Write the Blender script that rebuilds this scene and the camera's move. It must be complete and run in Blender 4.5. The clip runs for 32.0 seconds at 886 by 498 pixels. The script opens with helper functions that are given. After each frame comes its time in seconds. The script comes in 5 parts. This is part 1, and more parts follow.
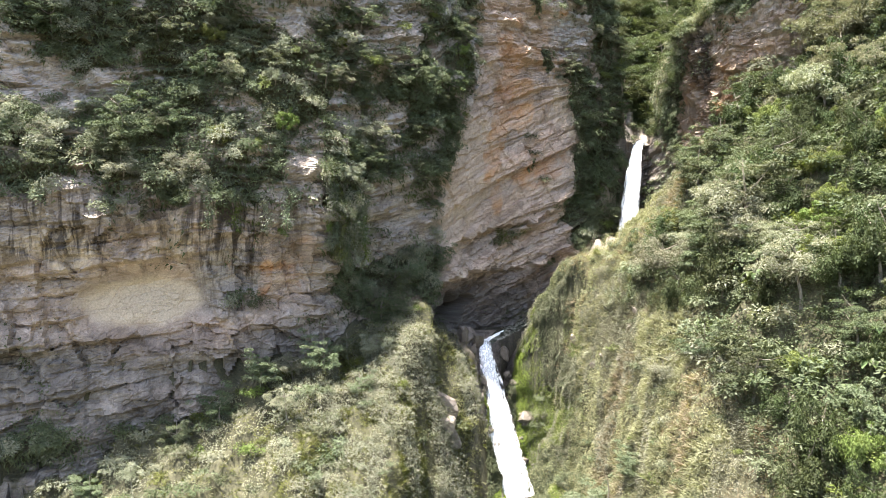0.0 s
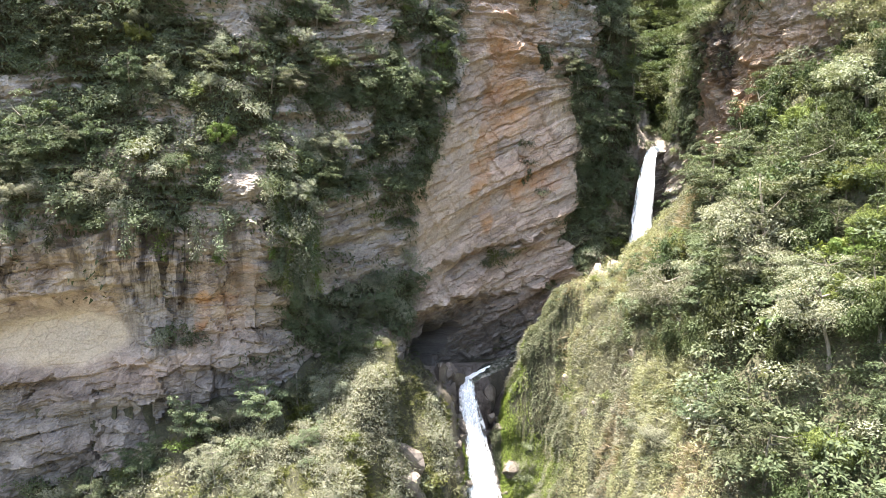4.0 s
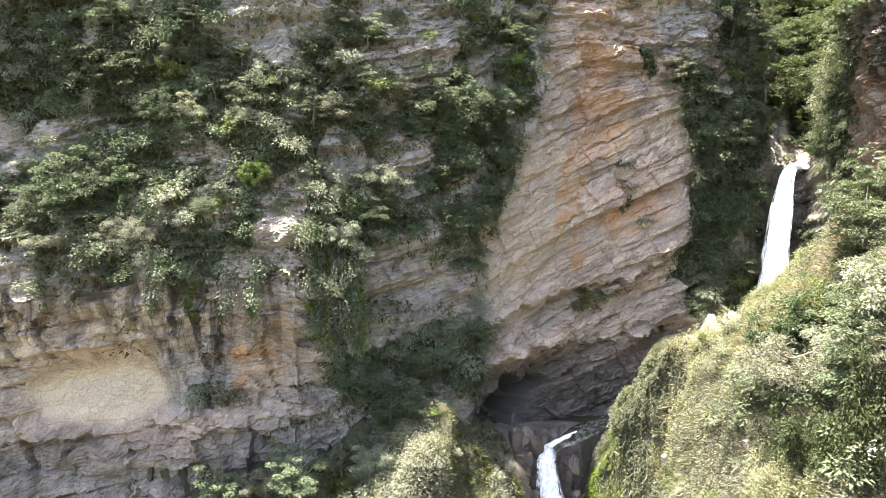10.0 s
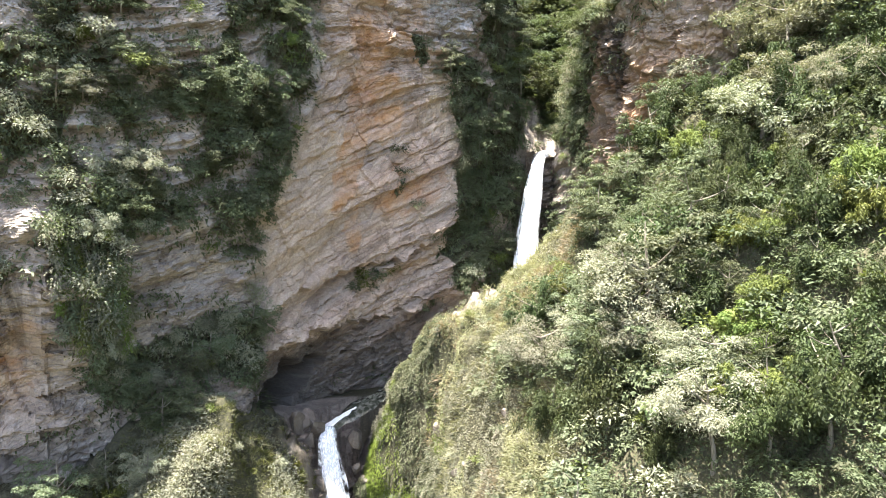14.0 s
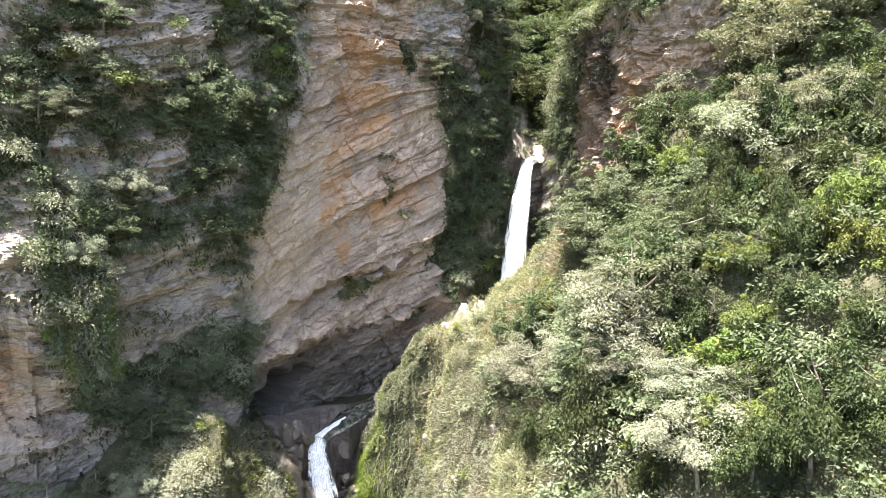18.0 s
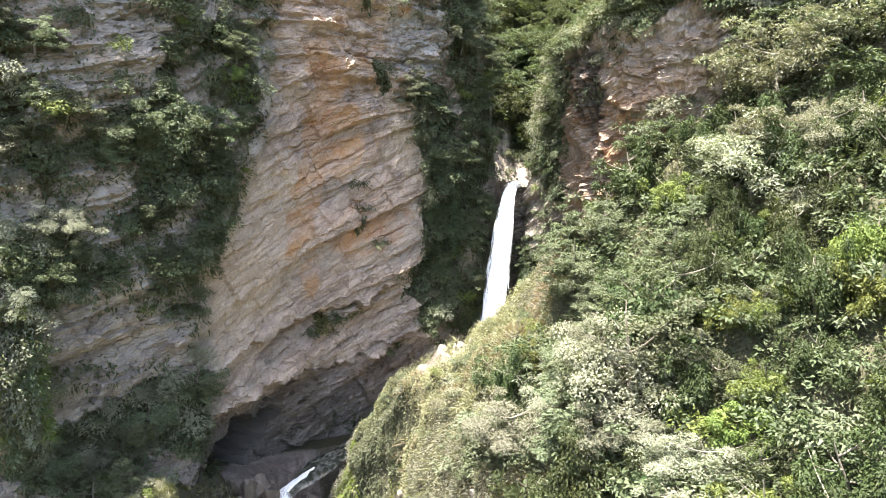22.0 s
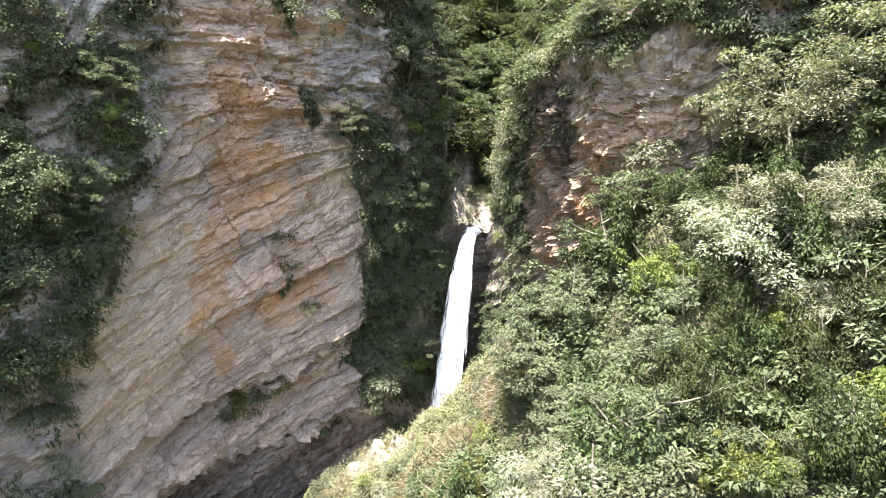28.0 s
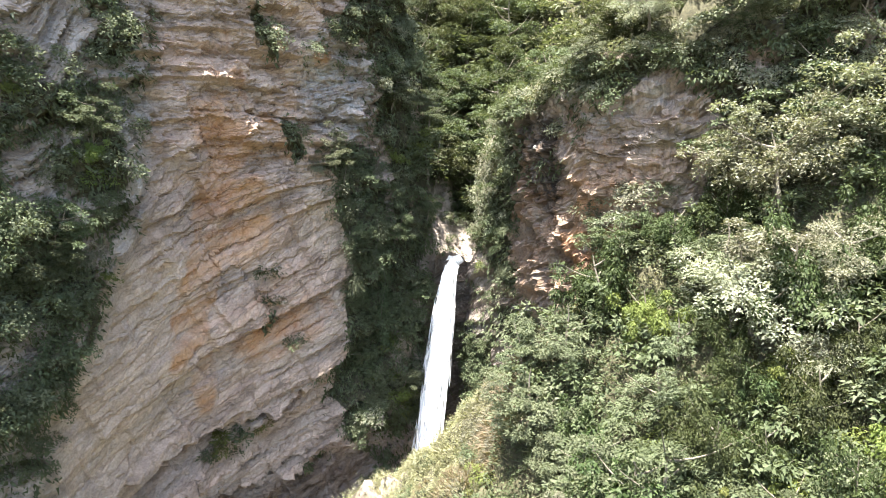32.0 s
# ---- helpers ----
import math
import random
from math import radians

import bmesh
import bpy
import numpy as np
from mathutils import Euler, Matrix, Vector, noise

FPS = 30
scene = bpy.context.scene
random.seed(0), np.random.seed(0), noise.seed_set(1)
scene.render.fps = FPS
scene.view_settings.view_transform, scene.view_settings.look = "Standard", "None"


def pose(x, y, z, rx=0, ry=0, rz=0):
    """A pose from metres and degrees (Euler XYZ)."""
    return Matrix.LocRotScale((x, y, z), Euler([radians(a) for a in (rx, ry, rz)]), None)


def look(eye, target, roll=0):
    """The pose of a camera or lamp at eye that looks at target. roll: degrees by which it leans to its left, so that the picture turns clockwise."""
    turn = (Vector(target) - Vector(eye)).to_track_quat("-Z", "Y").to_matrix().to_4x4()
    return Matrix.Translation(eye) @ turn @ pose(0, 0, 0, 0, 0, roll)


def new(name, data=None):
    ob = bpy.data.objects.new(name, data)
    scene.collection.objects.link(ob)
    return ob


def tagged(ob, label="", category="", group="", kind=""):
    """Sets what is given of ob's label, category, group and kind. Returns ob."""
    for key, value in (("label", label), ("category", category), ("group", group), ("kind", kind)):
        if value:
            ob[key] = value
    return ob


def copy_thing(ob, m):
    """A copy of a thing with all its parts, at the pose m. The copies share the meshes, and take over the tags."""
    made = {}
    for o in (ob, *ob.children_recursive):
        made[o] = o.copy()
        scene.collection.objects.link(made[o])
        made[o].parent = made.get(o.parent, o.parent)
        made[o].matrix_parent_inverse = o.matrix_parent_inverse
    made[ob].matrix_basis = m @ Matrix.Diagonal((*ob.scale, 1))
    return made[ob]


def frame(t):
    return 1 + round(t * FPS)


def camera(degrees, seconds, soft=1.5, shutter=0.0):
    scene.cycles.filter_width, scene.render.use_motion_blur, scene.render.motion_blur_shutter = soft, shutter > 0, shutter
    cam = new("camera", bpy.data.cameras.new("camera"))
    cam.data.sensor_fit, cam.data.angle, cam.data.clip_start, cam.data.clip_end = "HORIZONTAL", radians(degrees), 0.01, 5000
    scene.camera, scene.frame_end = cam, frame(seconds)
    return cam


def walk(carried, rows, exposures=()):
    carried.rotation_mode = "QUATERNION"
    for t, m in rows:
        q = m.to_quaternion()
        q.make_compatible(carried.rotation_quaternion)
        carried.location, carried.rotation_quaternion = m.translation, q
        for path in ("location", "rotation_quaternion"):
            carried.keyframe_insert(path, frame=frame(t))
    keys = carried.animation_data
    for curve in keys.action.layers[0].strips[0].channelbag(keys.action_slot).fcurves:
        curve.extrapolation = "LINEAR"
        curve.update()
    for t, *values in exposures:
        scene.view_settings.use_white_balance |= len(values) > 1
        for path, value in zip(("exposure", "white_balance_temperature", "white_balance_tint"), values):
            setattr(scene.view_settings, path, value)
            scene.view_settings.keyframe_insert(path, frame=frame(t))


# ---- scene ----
cam = camera(68.9, 32.0, soft=0.75)
METRES, EYE, TILT, LEAN, TURN = 60.0, 40.0, 0.0, 0.0, 0.0
ROWS = [
    (0.0, 0.0, 0.0, 0.0, 0.0, 0.0, -0.0),
    (0.5, 0.0176, 0.0213, 0.0064, 0.28, 0.01, -0.01),
    (1.0, 0.036, 0.042, 0.0126, 0.58, 0.01, -0.01),
    (1.5, 0.0552, 0.0625, 0.0186, 0.94, 0.0, -0.02),
    (2.0, 0.0743, 0.0833, 0.0245, 1.39, 0.0, -0.02),
    (2.5, 0.0924, 0.105, 0.0304, 1.91, 0.0, -0.03),
    (3.0, 0.1079, 0.128, 0.0362, 2.49, 0.01, -0.05),
    (3.5, 0.1209, 0.1522, 0.0422, 3.05, 0.02, -0.06),
    (5.5, 0.162, 0.2582, 0.0655, 6.98, 0.07, -0.03),
    (6.0, 0.1728, 0.2839, 0.072, 8.21, 0.06, -0.04),
    (6.5, 0.1863, 0.3096, 0.0779, 9.88, 0.08, -0.04),
    (7.0, 0.1999, 0.3344, 0.0841, 10.39, 0.09, -0.05),
    (7.5, 0.2104, 0.3531, 0.0912, 10.88, 0.09, -0.06),
    (8.0, 0.2143, 0.3597, 0.097, 11.42, 0.09, -0.06),
    (8.5, 0.2151, 0.3608, 0.1024, 12.34, 0.11, -0.07),
    (9.0, 0.2165, 0.3611, 0.1082, 13.47, 0.15, -0.09),
    (9.5, 0.2208, 0.3616, 0.1141, 14.75, 0.17, -0.1),
    (10.0, 0.225, 0.3624, 0.12, 16.01, 0.22, -0.11),
    (10.5, 0.2247, 0.3619, 0.1257, 16.94, 0.26, -0.14),
    (11.0, 0.2322, 0.361, 0.1317, 12.22, 0.3, -0.28),
    (11.5, 0.2283, 0.3545, 0.1406, 0.03, 0.19, -0.19),
    (12.0, 0.2193, 0.3513, 0.1497, -3.4, 0.03, -0.06),
    (12.5, 0.2189, 0.351, 0.156, -3.43, 0.06, -0.07),
    (13.0, 0.2194, 0.3508, 0.1619, -3.5, 0.08, -0.07),
    (13.5, 0.2184, 0.3499, 0.1673, -3.91, -0.46, -0.07),
    (14.0, 0.2182, 0.3495, 0.1728, -3.91, -3.86, -0.01),
    (14.5, 0.2189, 0.3502, 0.1796, -3.88, -5.5, 0.03),
    (16.5, 0.2192, 0.3502, 0.2041, -4.48, -5.45, 0.09),
    (17.0, 0.2194, 0.35, 0.2102, -4.66, -5.4, 0.09),
    (17.5, 0.2188, 0.3501, 0.2169, -4.86, -5.41, 0.08),
    (18.0, 0.2186, 0.3507, 0.2231, -4.94, -5.38, 0.08),
    (18.5, 0.2182, 0.3512, 0.2292, -5.02, -5.38, 0.08),
    (19.0, 0.2189, 0.3537, 0.2352, -5.04, -5.36, 0.07),
    (19.5, 0.2198, 0.3604, 0.2415, -5.07, -5.36, 0.08),
    (20.0, 0.2212, 0.3713, 0.2479, -5.08, -5.35, 0.08),
    (20.5, 0.2237, 0.3852, 0.254, -5.08, -5.34, 0.08),
    (21.0, 0.2273, 0.4017, 0.2603, -5.07, -5.34, 0.09),
    (21.5, 0.2324, 0.4204, 0.2664, -5.82, -5.31, 0.08),
    (22.0, 0.2387, 0.4396, 0.2738, -6.38, -5.32, 0.1),
    (22.5, 0.2473, 0.4597, 0.2806, -6.63, -5.34, 0.1),
    (23.0, 0.2583, 0.4803, 0.2872, -6.78, -5.32, 0.11),
    (23.5, 0.2708, 0.5013, 0.2935, -7.17, -5.29, 0.09),
    (24.0, 0.2841, 0.5228, 0.3003, -7.37, -5.3, 0.08),
    (24.5, 0.2979, 0.545, 0.3072, -7.43, -5.32, 0.07),
    (25.0, 0.311, 0.5681, 0.3138, -7.45, -5.32, 0.05),
    (25.5, 0.3229, 0.592, 0.3208, -7.47, -5.31, 0.04),
    (27.5, 0.3369, 0.6271, 0.3482, -7.4, -5.4, 0.03),
    (28.0, 0.3306, 0.6283, 0.3545, -7.4, -5.39, 0.01),
    (28.5, 0.3202, 0.6299, 0.361, -7.4, -5.38, -0.01),
    (29.0, 0.3073, 0.6319, 0.3673, -7.4, -5.38, -0.02),
    (29.5, 0.2954, 0.6338, 0.3736, -7.4, -5.39, -0.03),
    (30.0, 0.2878, 0.6354, 0.3799, -7.38, -5.38, -0.03),
    (30.5, 0.287, 0.6361, 0.3855, -8.02, -5.35, -0.08),
    (31.0, 0.2872, 0.6363, 0.3917, -9.67, -5.36, -0.07),
    (31.5, 0.2872, 0.6377, 0.3985, -10.82, -5.4, -0.06),
    (32.0, 0.2886, 0.6431, 0.4051, -11.26, -5.42, -0.05),
]
walk(cam, [(t, pose(0, 0, EYE, TILT, LEAN, TURN) @ pose(METRES * x, METRES * y, METRES * z, 90 + pitch, roll, yaw)) for t, x, y, z, yaw, pitch, roll in ROWS],
     exposures=[(0.0, 2.54), (3.5, 2.63), (6.0, 2.77), (10.5, 2.89), (12.0, 2.77), (20.0, 2.69), (25.0, 2.67), (32.0, 2.63)])

# ---- world, sun, exposure ----
SUN_EL, SUN_AZ = 74.0, 117.0          # elevation; bearing from +y towards -x, degrees
to_sun = Vector((-math.sin(radians(SUN_AZ)) * math.cos(radians(SUN_EL)),
                 math.cos(radians(SUN_AZ)) * math.cos(radians(SUN_EL)), math.sin(radians(SUN_EL))))
world = bpy.data.worlds.new("sky")
scene.world = world
world.use_nodes = True
wn, wl = world.node_tree.nodes, world.node_tree.links
sky = wn.new("ShaderNodeTexSky")
sky.sky_type, sky.sun_disc = "NISHITA", False
sky.sun_elevation, sky.sun_rotation = radians(SUN_EL), radians(-SUN_AZ)
sky.air_density, sky.dust_density = 1.0, 2.5
wl.new(sky.outputs[0], wn["Background"].inputs[0])
wn["Background"].inputs[1].default_value = 0.090
sun = new("sun", bpy.data.lights.new("sun", "SUN"))
sun.data.energy, sun.data.angle, sun.data.color = 5.0, radians(0.5), (1.0, 0.95, 0.86)
sun.matrix_world = look(to_sun * 300, (0, 0, 0))
FINE = 0.24

# ---- small maths ----
def smooth(a, b, x):
    t = np.clip((np.asarray(x, float) - a) / (b - a), 0, 1)
    return t * t * (3 - 2 * t)


def hash2(i, j, seed=0):
    n = (np.asarray(i).astype(np.int64) * 374761393 + np.asarray(j).astype(np.int64) * 668265263 + seed * 982451653) & 0x7FFFFFFF
    n = ((n ^ (n >> 13)) * 1274126177) & 0x7FFFFFFF
    n = ((n ^ (n >> 16)) * 461845907) & 0x7FFFFFFF
    return ((n ^ (n >> 15)) & 0xFFFFF) / float(0xFFFFF)


def vnoise(x, y, seed=0):
    """Smooth value noise, -1 to 1."""
    x, y = np.asarray(x, float), np.asarray(y, float)
    i, j = np.floor(x), np.floor(y)
    u, v = x - i, y - j
    u, v = u * u * (3 - 2 * u), v * v * (3 - 2 * v)
    a, b, c, d = hash2(i, j, seed), hash2(i + 1, j, seed), hash2(i, j + 1, seed), hash2(i + 1, j + 1, seed)
    return 2 * (a + (b - a) * u + (c - a) * v + (a - b - c + d) * u * v) - 1


def fbm(x, y, octaves=4, seed=0):
    total, amp = 0.0, 0.5
    for k in range(octaves):
        total = total + amp * vnoise(x * 2 ** k + 17.3 * k, y * 2 ** k - 9.1 * k, seed + k)
        amp *= 0.5
    return total


def facets(x, y, seed, sharp=0.6):
    """Flat, tilted cells like broken rock: their height at x, y."""
    i, j = np.floor(x), np.floor(y)
    best = np.full(np.shape(x), 9.0)
    high = np.zeros(np.shape(x))
    for a in (-1, 0, 1):
        for c in (-1, 0, 1):
            p, q = i + a, j + c
            dx, dy = x - p - 0.1 - 0.8 * hash2(p, q, seed), y - q - 0.1 - 0.8 * hash2(p, q, seed + 1)
            d = dx * dx + dy * dy
            near = d < best
            best = np.where(near, d, best)
            h = hash2(p, q, seed + 2) - 0.5 + sharp * ((hash2(p, q, seed + 3) - 0.5) * dx + (hash2(p, q, seed + 4) - 0.65) * dy) * 2
            high = np.where(near, h, high)
    return high


def spot(s, z, s0, z0, rs, rz, tilt=0.0):
    """1 inside a tilted ellipse, fading out to 0 at its rim."""
    ds, dz = s - s0, z - z0
    c, n = math.cos(tilt), math.sin(tilt)
    q = ((ds * c + dz * n) / rs) ** 2 + ((dz * c - ds * n) / rz) ** 2
    return smooth(1.35, 0.45, q)


# ---- meshes ----
def mesh_of(name, verts, faces, mats, mat_index=None, shade=False):
    """A mesh from arrays: faces is (n, 3) or (n, 4)."""
    me = bpy.data.meshes.new(name)
    verts, faces = np.asarray(verts, np.float32), np.asarray(faces, np.int32)
    n, k = faces.shape
    me.vertices.add(len(verts))
    me.vertices.foreach_set("co", verts.ravel())
    me.loops.add(n * k)
    me.loops.foreach_set("vertex_index", faces.ravel())
    me.polygons.add(n)
    me.polygons.foreach_set("loop_start", np.arange(n, dtype=np.int32) * k)
    me.polygons.foreach_set("loop_total", np.full(n, k, np.int32))
    if mat_index is not None:
        me.polygons.foreach_set("material_index", np.asarray(mat_index, np.int32))
    me.polygons.foreach_set("use_smooth", np.full(n, shade, bool))
    me.update(calc_edges=True)
    for m in mats:
        me.materials.append(m)
    return me


def grid_faces(rows, cols):
    a = (np.arange(rows - 1)[:, None] * cols + np.arange(cols - 1)[None, :]).ravel()
    return np.stack([a, a + 1, a + cols + 1, a + cols], 1)


def part(name, data, parent, label=""):
    ob = new(name, data)
    ob.parent = parent
    return tagged(ob, label) if label else ob


# ---- materials ----
def material(name, rough=0.8):
    m = bpy.data.materials.new(name)
    m.use_nodes = True
    b = m.node_tree.nodes["Principled BSDF"]
    b.inputs["Roughness"].default_value = rough
    b.inputs["Specular IOR Level"].default_value = 0.3
    return m, m.node_tree.nodes, m.node_tree.links, b


def ramp(nodes, links, source, stops):
    r = nodes.new("ShaderNodeValToRGB")
    while len(r.color_ramp.elements) < len(stops):
        r.color_ramp.elements.new(0.5)
    for e, (p, c) in zip(r.color_ramp.elements, stops):
        e.position, e.color = p, (*c, 1) if len(c) == 3 else c
    links.new(source, r.inputs[0])
    return r.outputs[0]


def mix(nodes, links, fac, a, b, blend="MIX"):
    n = nodes.new("ShaderNodeMix")
    n.data_type, n.blend_type = "RGBA", blend
    for sock, v in ((n.inputs[0], fac), (n.inputs[6], a), (n.inputs[7], b)):
        if isinstance(v, (int, float)):
            sock.default_value = v
        elif isinstance(v, tuple):
            sock.default_value = (*v, 1)
        else:
            links.new(v, sock)
    return n.outputs[2]


def math_node(nodes, links, op, a, b=0.5, clamp=False):
    n = nodes.new("ShaderNodeMath")
    n.operation, n.use_clamp = op, clamp
    for sock, v in zip(n.inputs, (a, b)):
        if isinstance(v, (int, float)):
            sock.default_value = v
        else:
            links.new(v, sock)
    return n.outputs[0]


def noise_node(nodes, links, scale, detail=6.0, rough=0.6, stretch=None, turn=(0, 0, 0), distort=0.0):
    tc = nodes.new("ShaderNodeTexCoord")
    n = nodes.new("ShaderNodeTexNoise")
    n.inputs["Scale"].default_value, n.inputs["Detail"].default_value = scale, detail
    n.inputs["Roughness"].default_value, n.inputs["Distortion"].default_value = rough, distort
    if stretch:
        mp = nodes.new("ShaderNodeMapping")
        mp.inputs["Scale"].default_value, mp.inputs["Rotation"].default_value = stretch, turn
        links.new(tc.outputs["Object"], mp.inputs[0])
        links.new(mp.outputs[0], n.inputs[0])
    else:
        links.new(tc.outputs["Object"], n.inputs[0])
    return n.outputs["Fac"]


def strata_noise(nodes, links, scale3, detail=5.0, rough=0.6, distort=0.0):
    """Noise laid along the beds: the strata attribute is (along the wall, out of it, height within the beds)."""
    at, mp, n = nodes.new("ShaderNodeAttribute"), nodes.new("ShaderNodeMapping"), nodes.new("ShaderNodeTexNoise")
    at.attribute_name = "strata"
    mp.inputs["Scale"].default_value = scale3
    n.inputs["Scale"].default_value, n.inputs["Detail"].default_value = 1.0, detail
    n.inputs["Roughness"].default_value, n.inputs["Distortion"].default_value = rough, distort
    links.new(at.outputs["Vector"], mp.inputs[0])
    links.new(mp.outputs[0], n.inputs[0])
    return n.outputs["Fac"]


def rock_blocks(nodes, links, scale3, warp):
    """Angular blocks along the beds: a tone for each, and the way to its nearest joint."""
    at, mp = nodes.new("ShaderNodeAttribute"), nodes.new("ShaderNodeMapping")
    at.attribute_name = "strata"
    mp.inputs["Scale"].default_value = scale3
    links.new(at.outputs["Vector"], mp.inputs[0])
    wave, vec = nodes.new("ShaderNodeTexNoise"), nodes.new("ShaderNodeVectorMath")
    wave.inputs["Scale"].default_value, wave.inputs["Detail"].default_value = 0.9, 5
    links.new(mp.outputs[0], wave.inputs[0])
    vec.operation = "MULTIPLY_ADD"
    vec.inputs[1].default_value = (warp, warp, warp)
    links.new(wave.outputs["Color"], vec.inputs[0])
    links.new(mp.outputs[0], vec.inputs[2])
    cell, rim = nodes.new("ShaderNodeTexVoronoi"), nodes.new("ShaderNodeTexVoronoi")
    rim.feature = "DISTANCE_TO_EDGE"
    for v in (cell, rim):
        v.inputs["Scale"].default_value = 1.0
        links.new(vec.outputs[0], v.inputs["Vector"])
    sep = nodes.new("ShaderNodeSeparateColor")
    links.new(cell.outputs["Color"], sep.inputs[0])
    return sep.outputs[0], rim.outputs["Distance"]


def seam_lines(nodes, links, field, width):
    """Thin broken lines where a noise field crosses its middle: 0 on the line, 1 off it."""
    off = math_node(nodes, links, "ABSOLUTE", math_node(nodes, links, "SUBTRACT", field, 0.5))
    return math_node(nodes, links, "DIVIDE", off, width, True)


def leaf_material(name, dark, mid, light, gloss=0.60, through_light=0.28):
    """Leaves that differ one by one and from plant to plant, and let some light through."""
    m, n, l, b = material(name, gloss)
    b.inputs["Specular IOR Level"].default_value = 0.22
    geo, info = n.new("ShaderNodeNewGeometry"), n.new("ShaderNodeObjectInfo")
    patch = noise_node(n, l, 0.8, 3, 0.6)
    pick_ = math_node(n, l, "MULTIPLY_ADD", patch, 0.9)
    l.new(math_node(n, l, "MULTIPLY_ADD", geo.outputs["Random Per Island"], 0.26), pick_.node.inputs[2])
    pick_.node.inputs[2].links[0].from_node.inputs[2].default_value = -0.08
    col = ramp(n, l, pick_, [(0.0, dark), (0.5, mid), (1.0, light)])
    hsv = n.new("ShaderNodeHueSaturation")
    l.new(mix(n, l, 1.0, col, (1.02, 0.985, 1.04), "MULTIPLY"), hsv.inputs["Color"])
    l.new(math_node(n, l, "MULTIPLY_ADD", info.outputs["Random"], 0.06), hsv.inputs["Hue"])
    hsv.inputs["Hue"].links[0].from_node.inputs[2].default_value = 0.47
    v = math_node(n, l, "MULTIPLY_ADD", info.outputs["Random"], 0.5)
    v.node.inputs[2].default_value = 0.75
    l.new(v, hsv.inputs["Value"])
    l.new(hsv.outputs[0], b.inputs["Base Color"])
    tr = n.new("ShaderNodeBsdfTranslucent")
    warm = mix(n, l, 1.0, hsv.outputs[0], (1.12, 1.14, 0.60), "MULTIPLY")
    l.new(warm, tr.inputs[0])
    ms = n.new("ShaderNodeMixShader")
    ms.inputs[0].default_value = through_light
    l.new(b.outputs[0], ms.inputs[1])
    l.new(tr.outputs[0], ms.inputs[2])
    l.new(ms.outputs[0], n["Material Output"].inputs[0])
    return m


LEAF = {
    "mid": leaf_material("leaf_mid", (0.052, 0.069, 0.036), (0.108, 0.129, 0.071), (0.212, 0.228, 0.150)),
    "pale": leaf_material("leaf_pale", (0.108, 0.122, 0.078), (0.200, 0.212, 0.143), (0.355, 0.358, 0.270)),
    "dark": leaf_material("leaf_dark", (0.038, 0.052, 0.025), (0.078, 0.098, 0.048), (0.150, 0.168, 0.092)),
    "lime": leaf_material("leaf_lime", (0.050, 0.075, 0.014), (0.110, 0.138, 0.034), (0.215, 0.238, 0.076)),
    "grass": leaf_material("grass_blade", (0.140, 0.152, 0.082), (0.240, 0.245, 0.145), (0.380, 0.372, 0.255), 0.6, 0.42),
    "vine": leaf_material("creeper_leaf", (0.016, 0.026, 0.009), (0.040, 0.058, 0.019), (0.108, 0.136, 0.048), 0.6, 0.24),
    "straw": leaf_material("dead_grass_blade", (0.130, 0.108, 0.068), (0.230, 0.195, 0.128), (0.370, 0.325, 0.232), 0.7, 0.42),
    "moss": leaf_material("moss_leaf", (0.060, 0.110, 0.014), (0.110, 0.190, 0.026), (0.200, 0.300, 0.055), 0.6),
    "broad": leaf_material("leaf_broad", (0.060, 0.110, 0.030), (0.110, 0.160, 0.060), (0.170, 0.210, 0.110), 0.3),
}


def bark_material():
    m, n, l, b = material("bark", 0.85)
    f = noise_node(n, l, 3.0, stretch=(4, 4, 0.6))
    l.new(ramp(n, l, f, [(0.3, (0.10, 0.085, 0.065)), (0.7, (0.30, 0.27, 0.22))]), b.inputs["Base Color"])
    return m


BARK = bark_material()


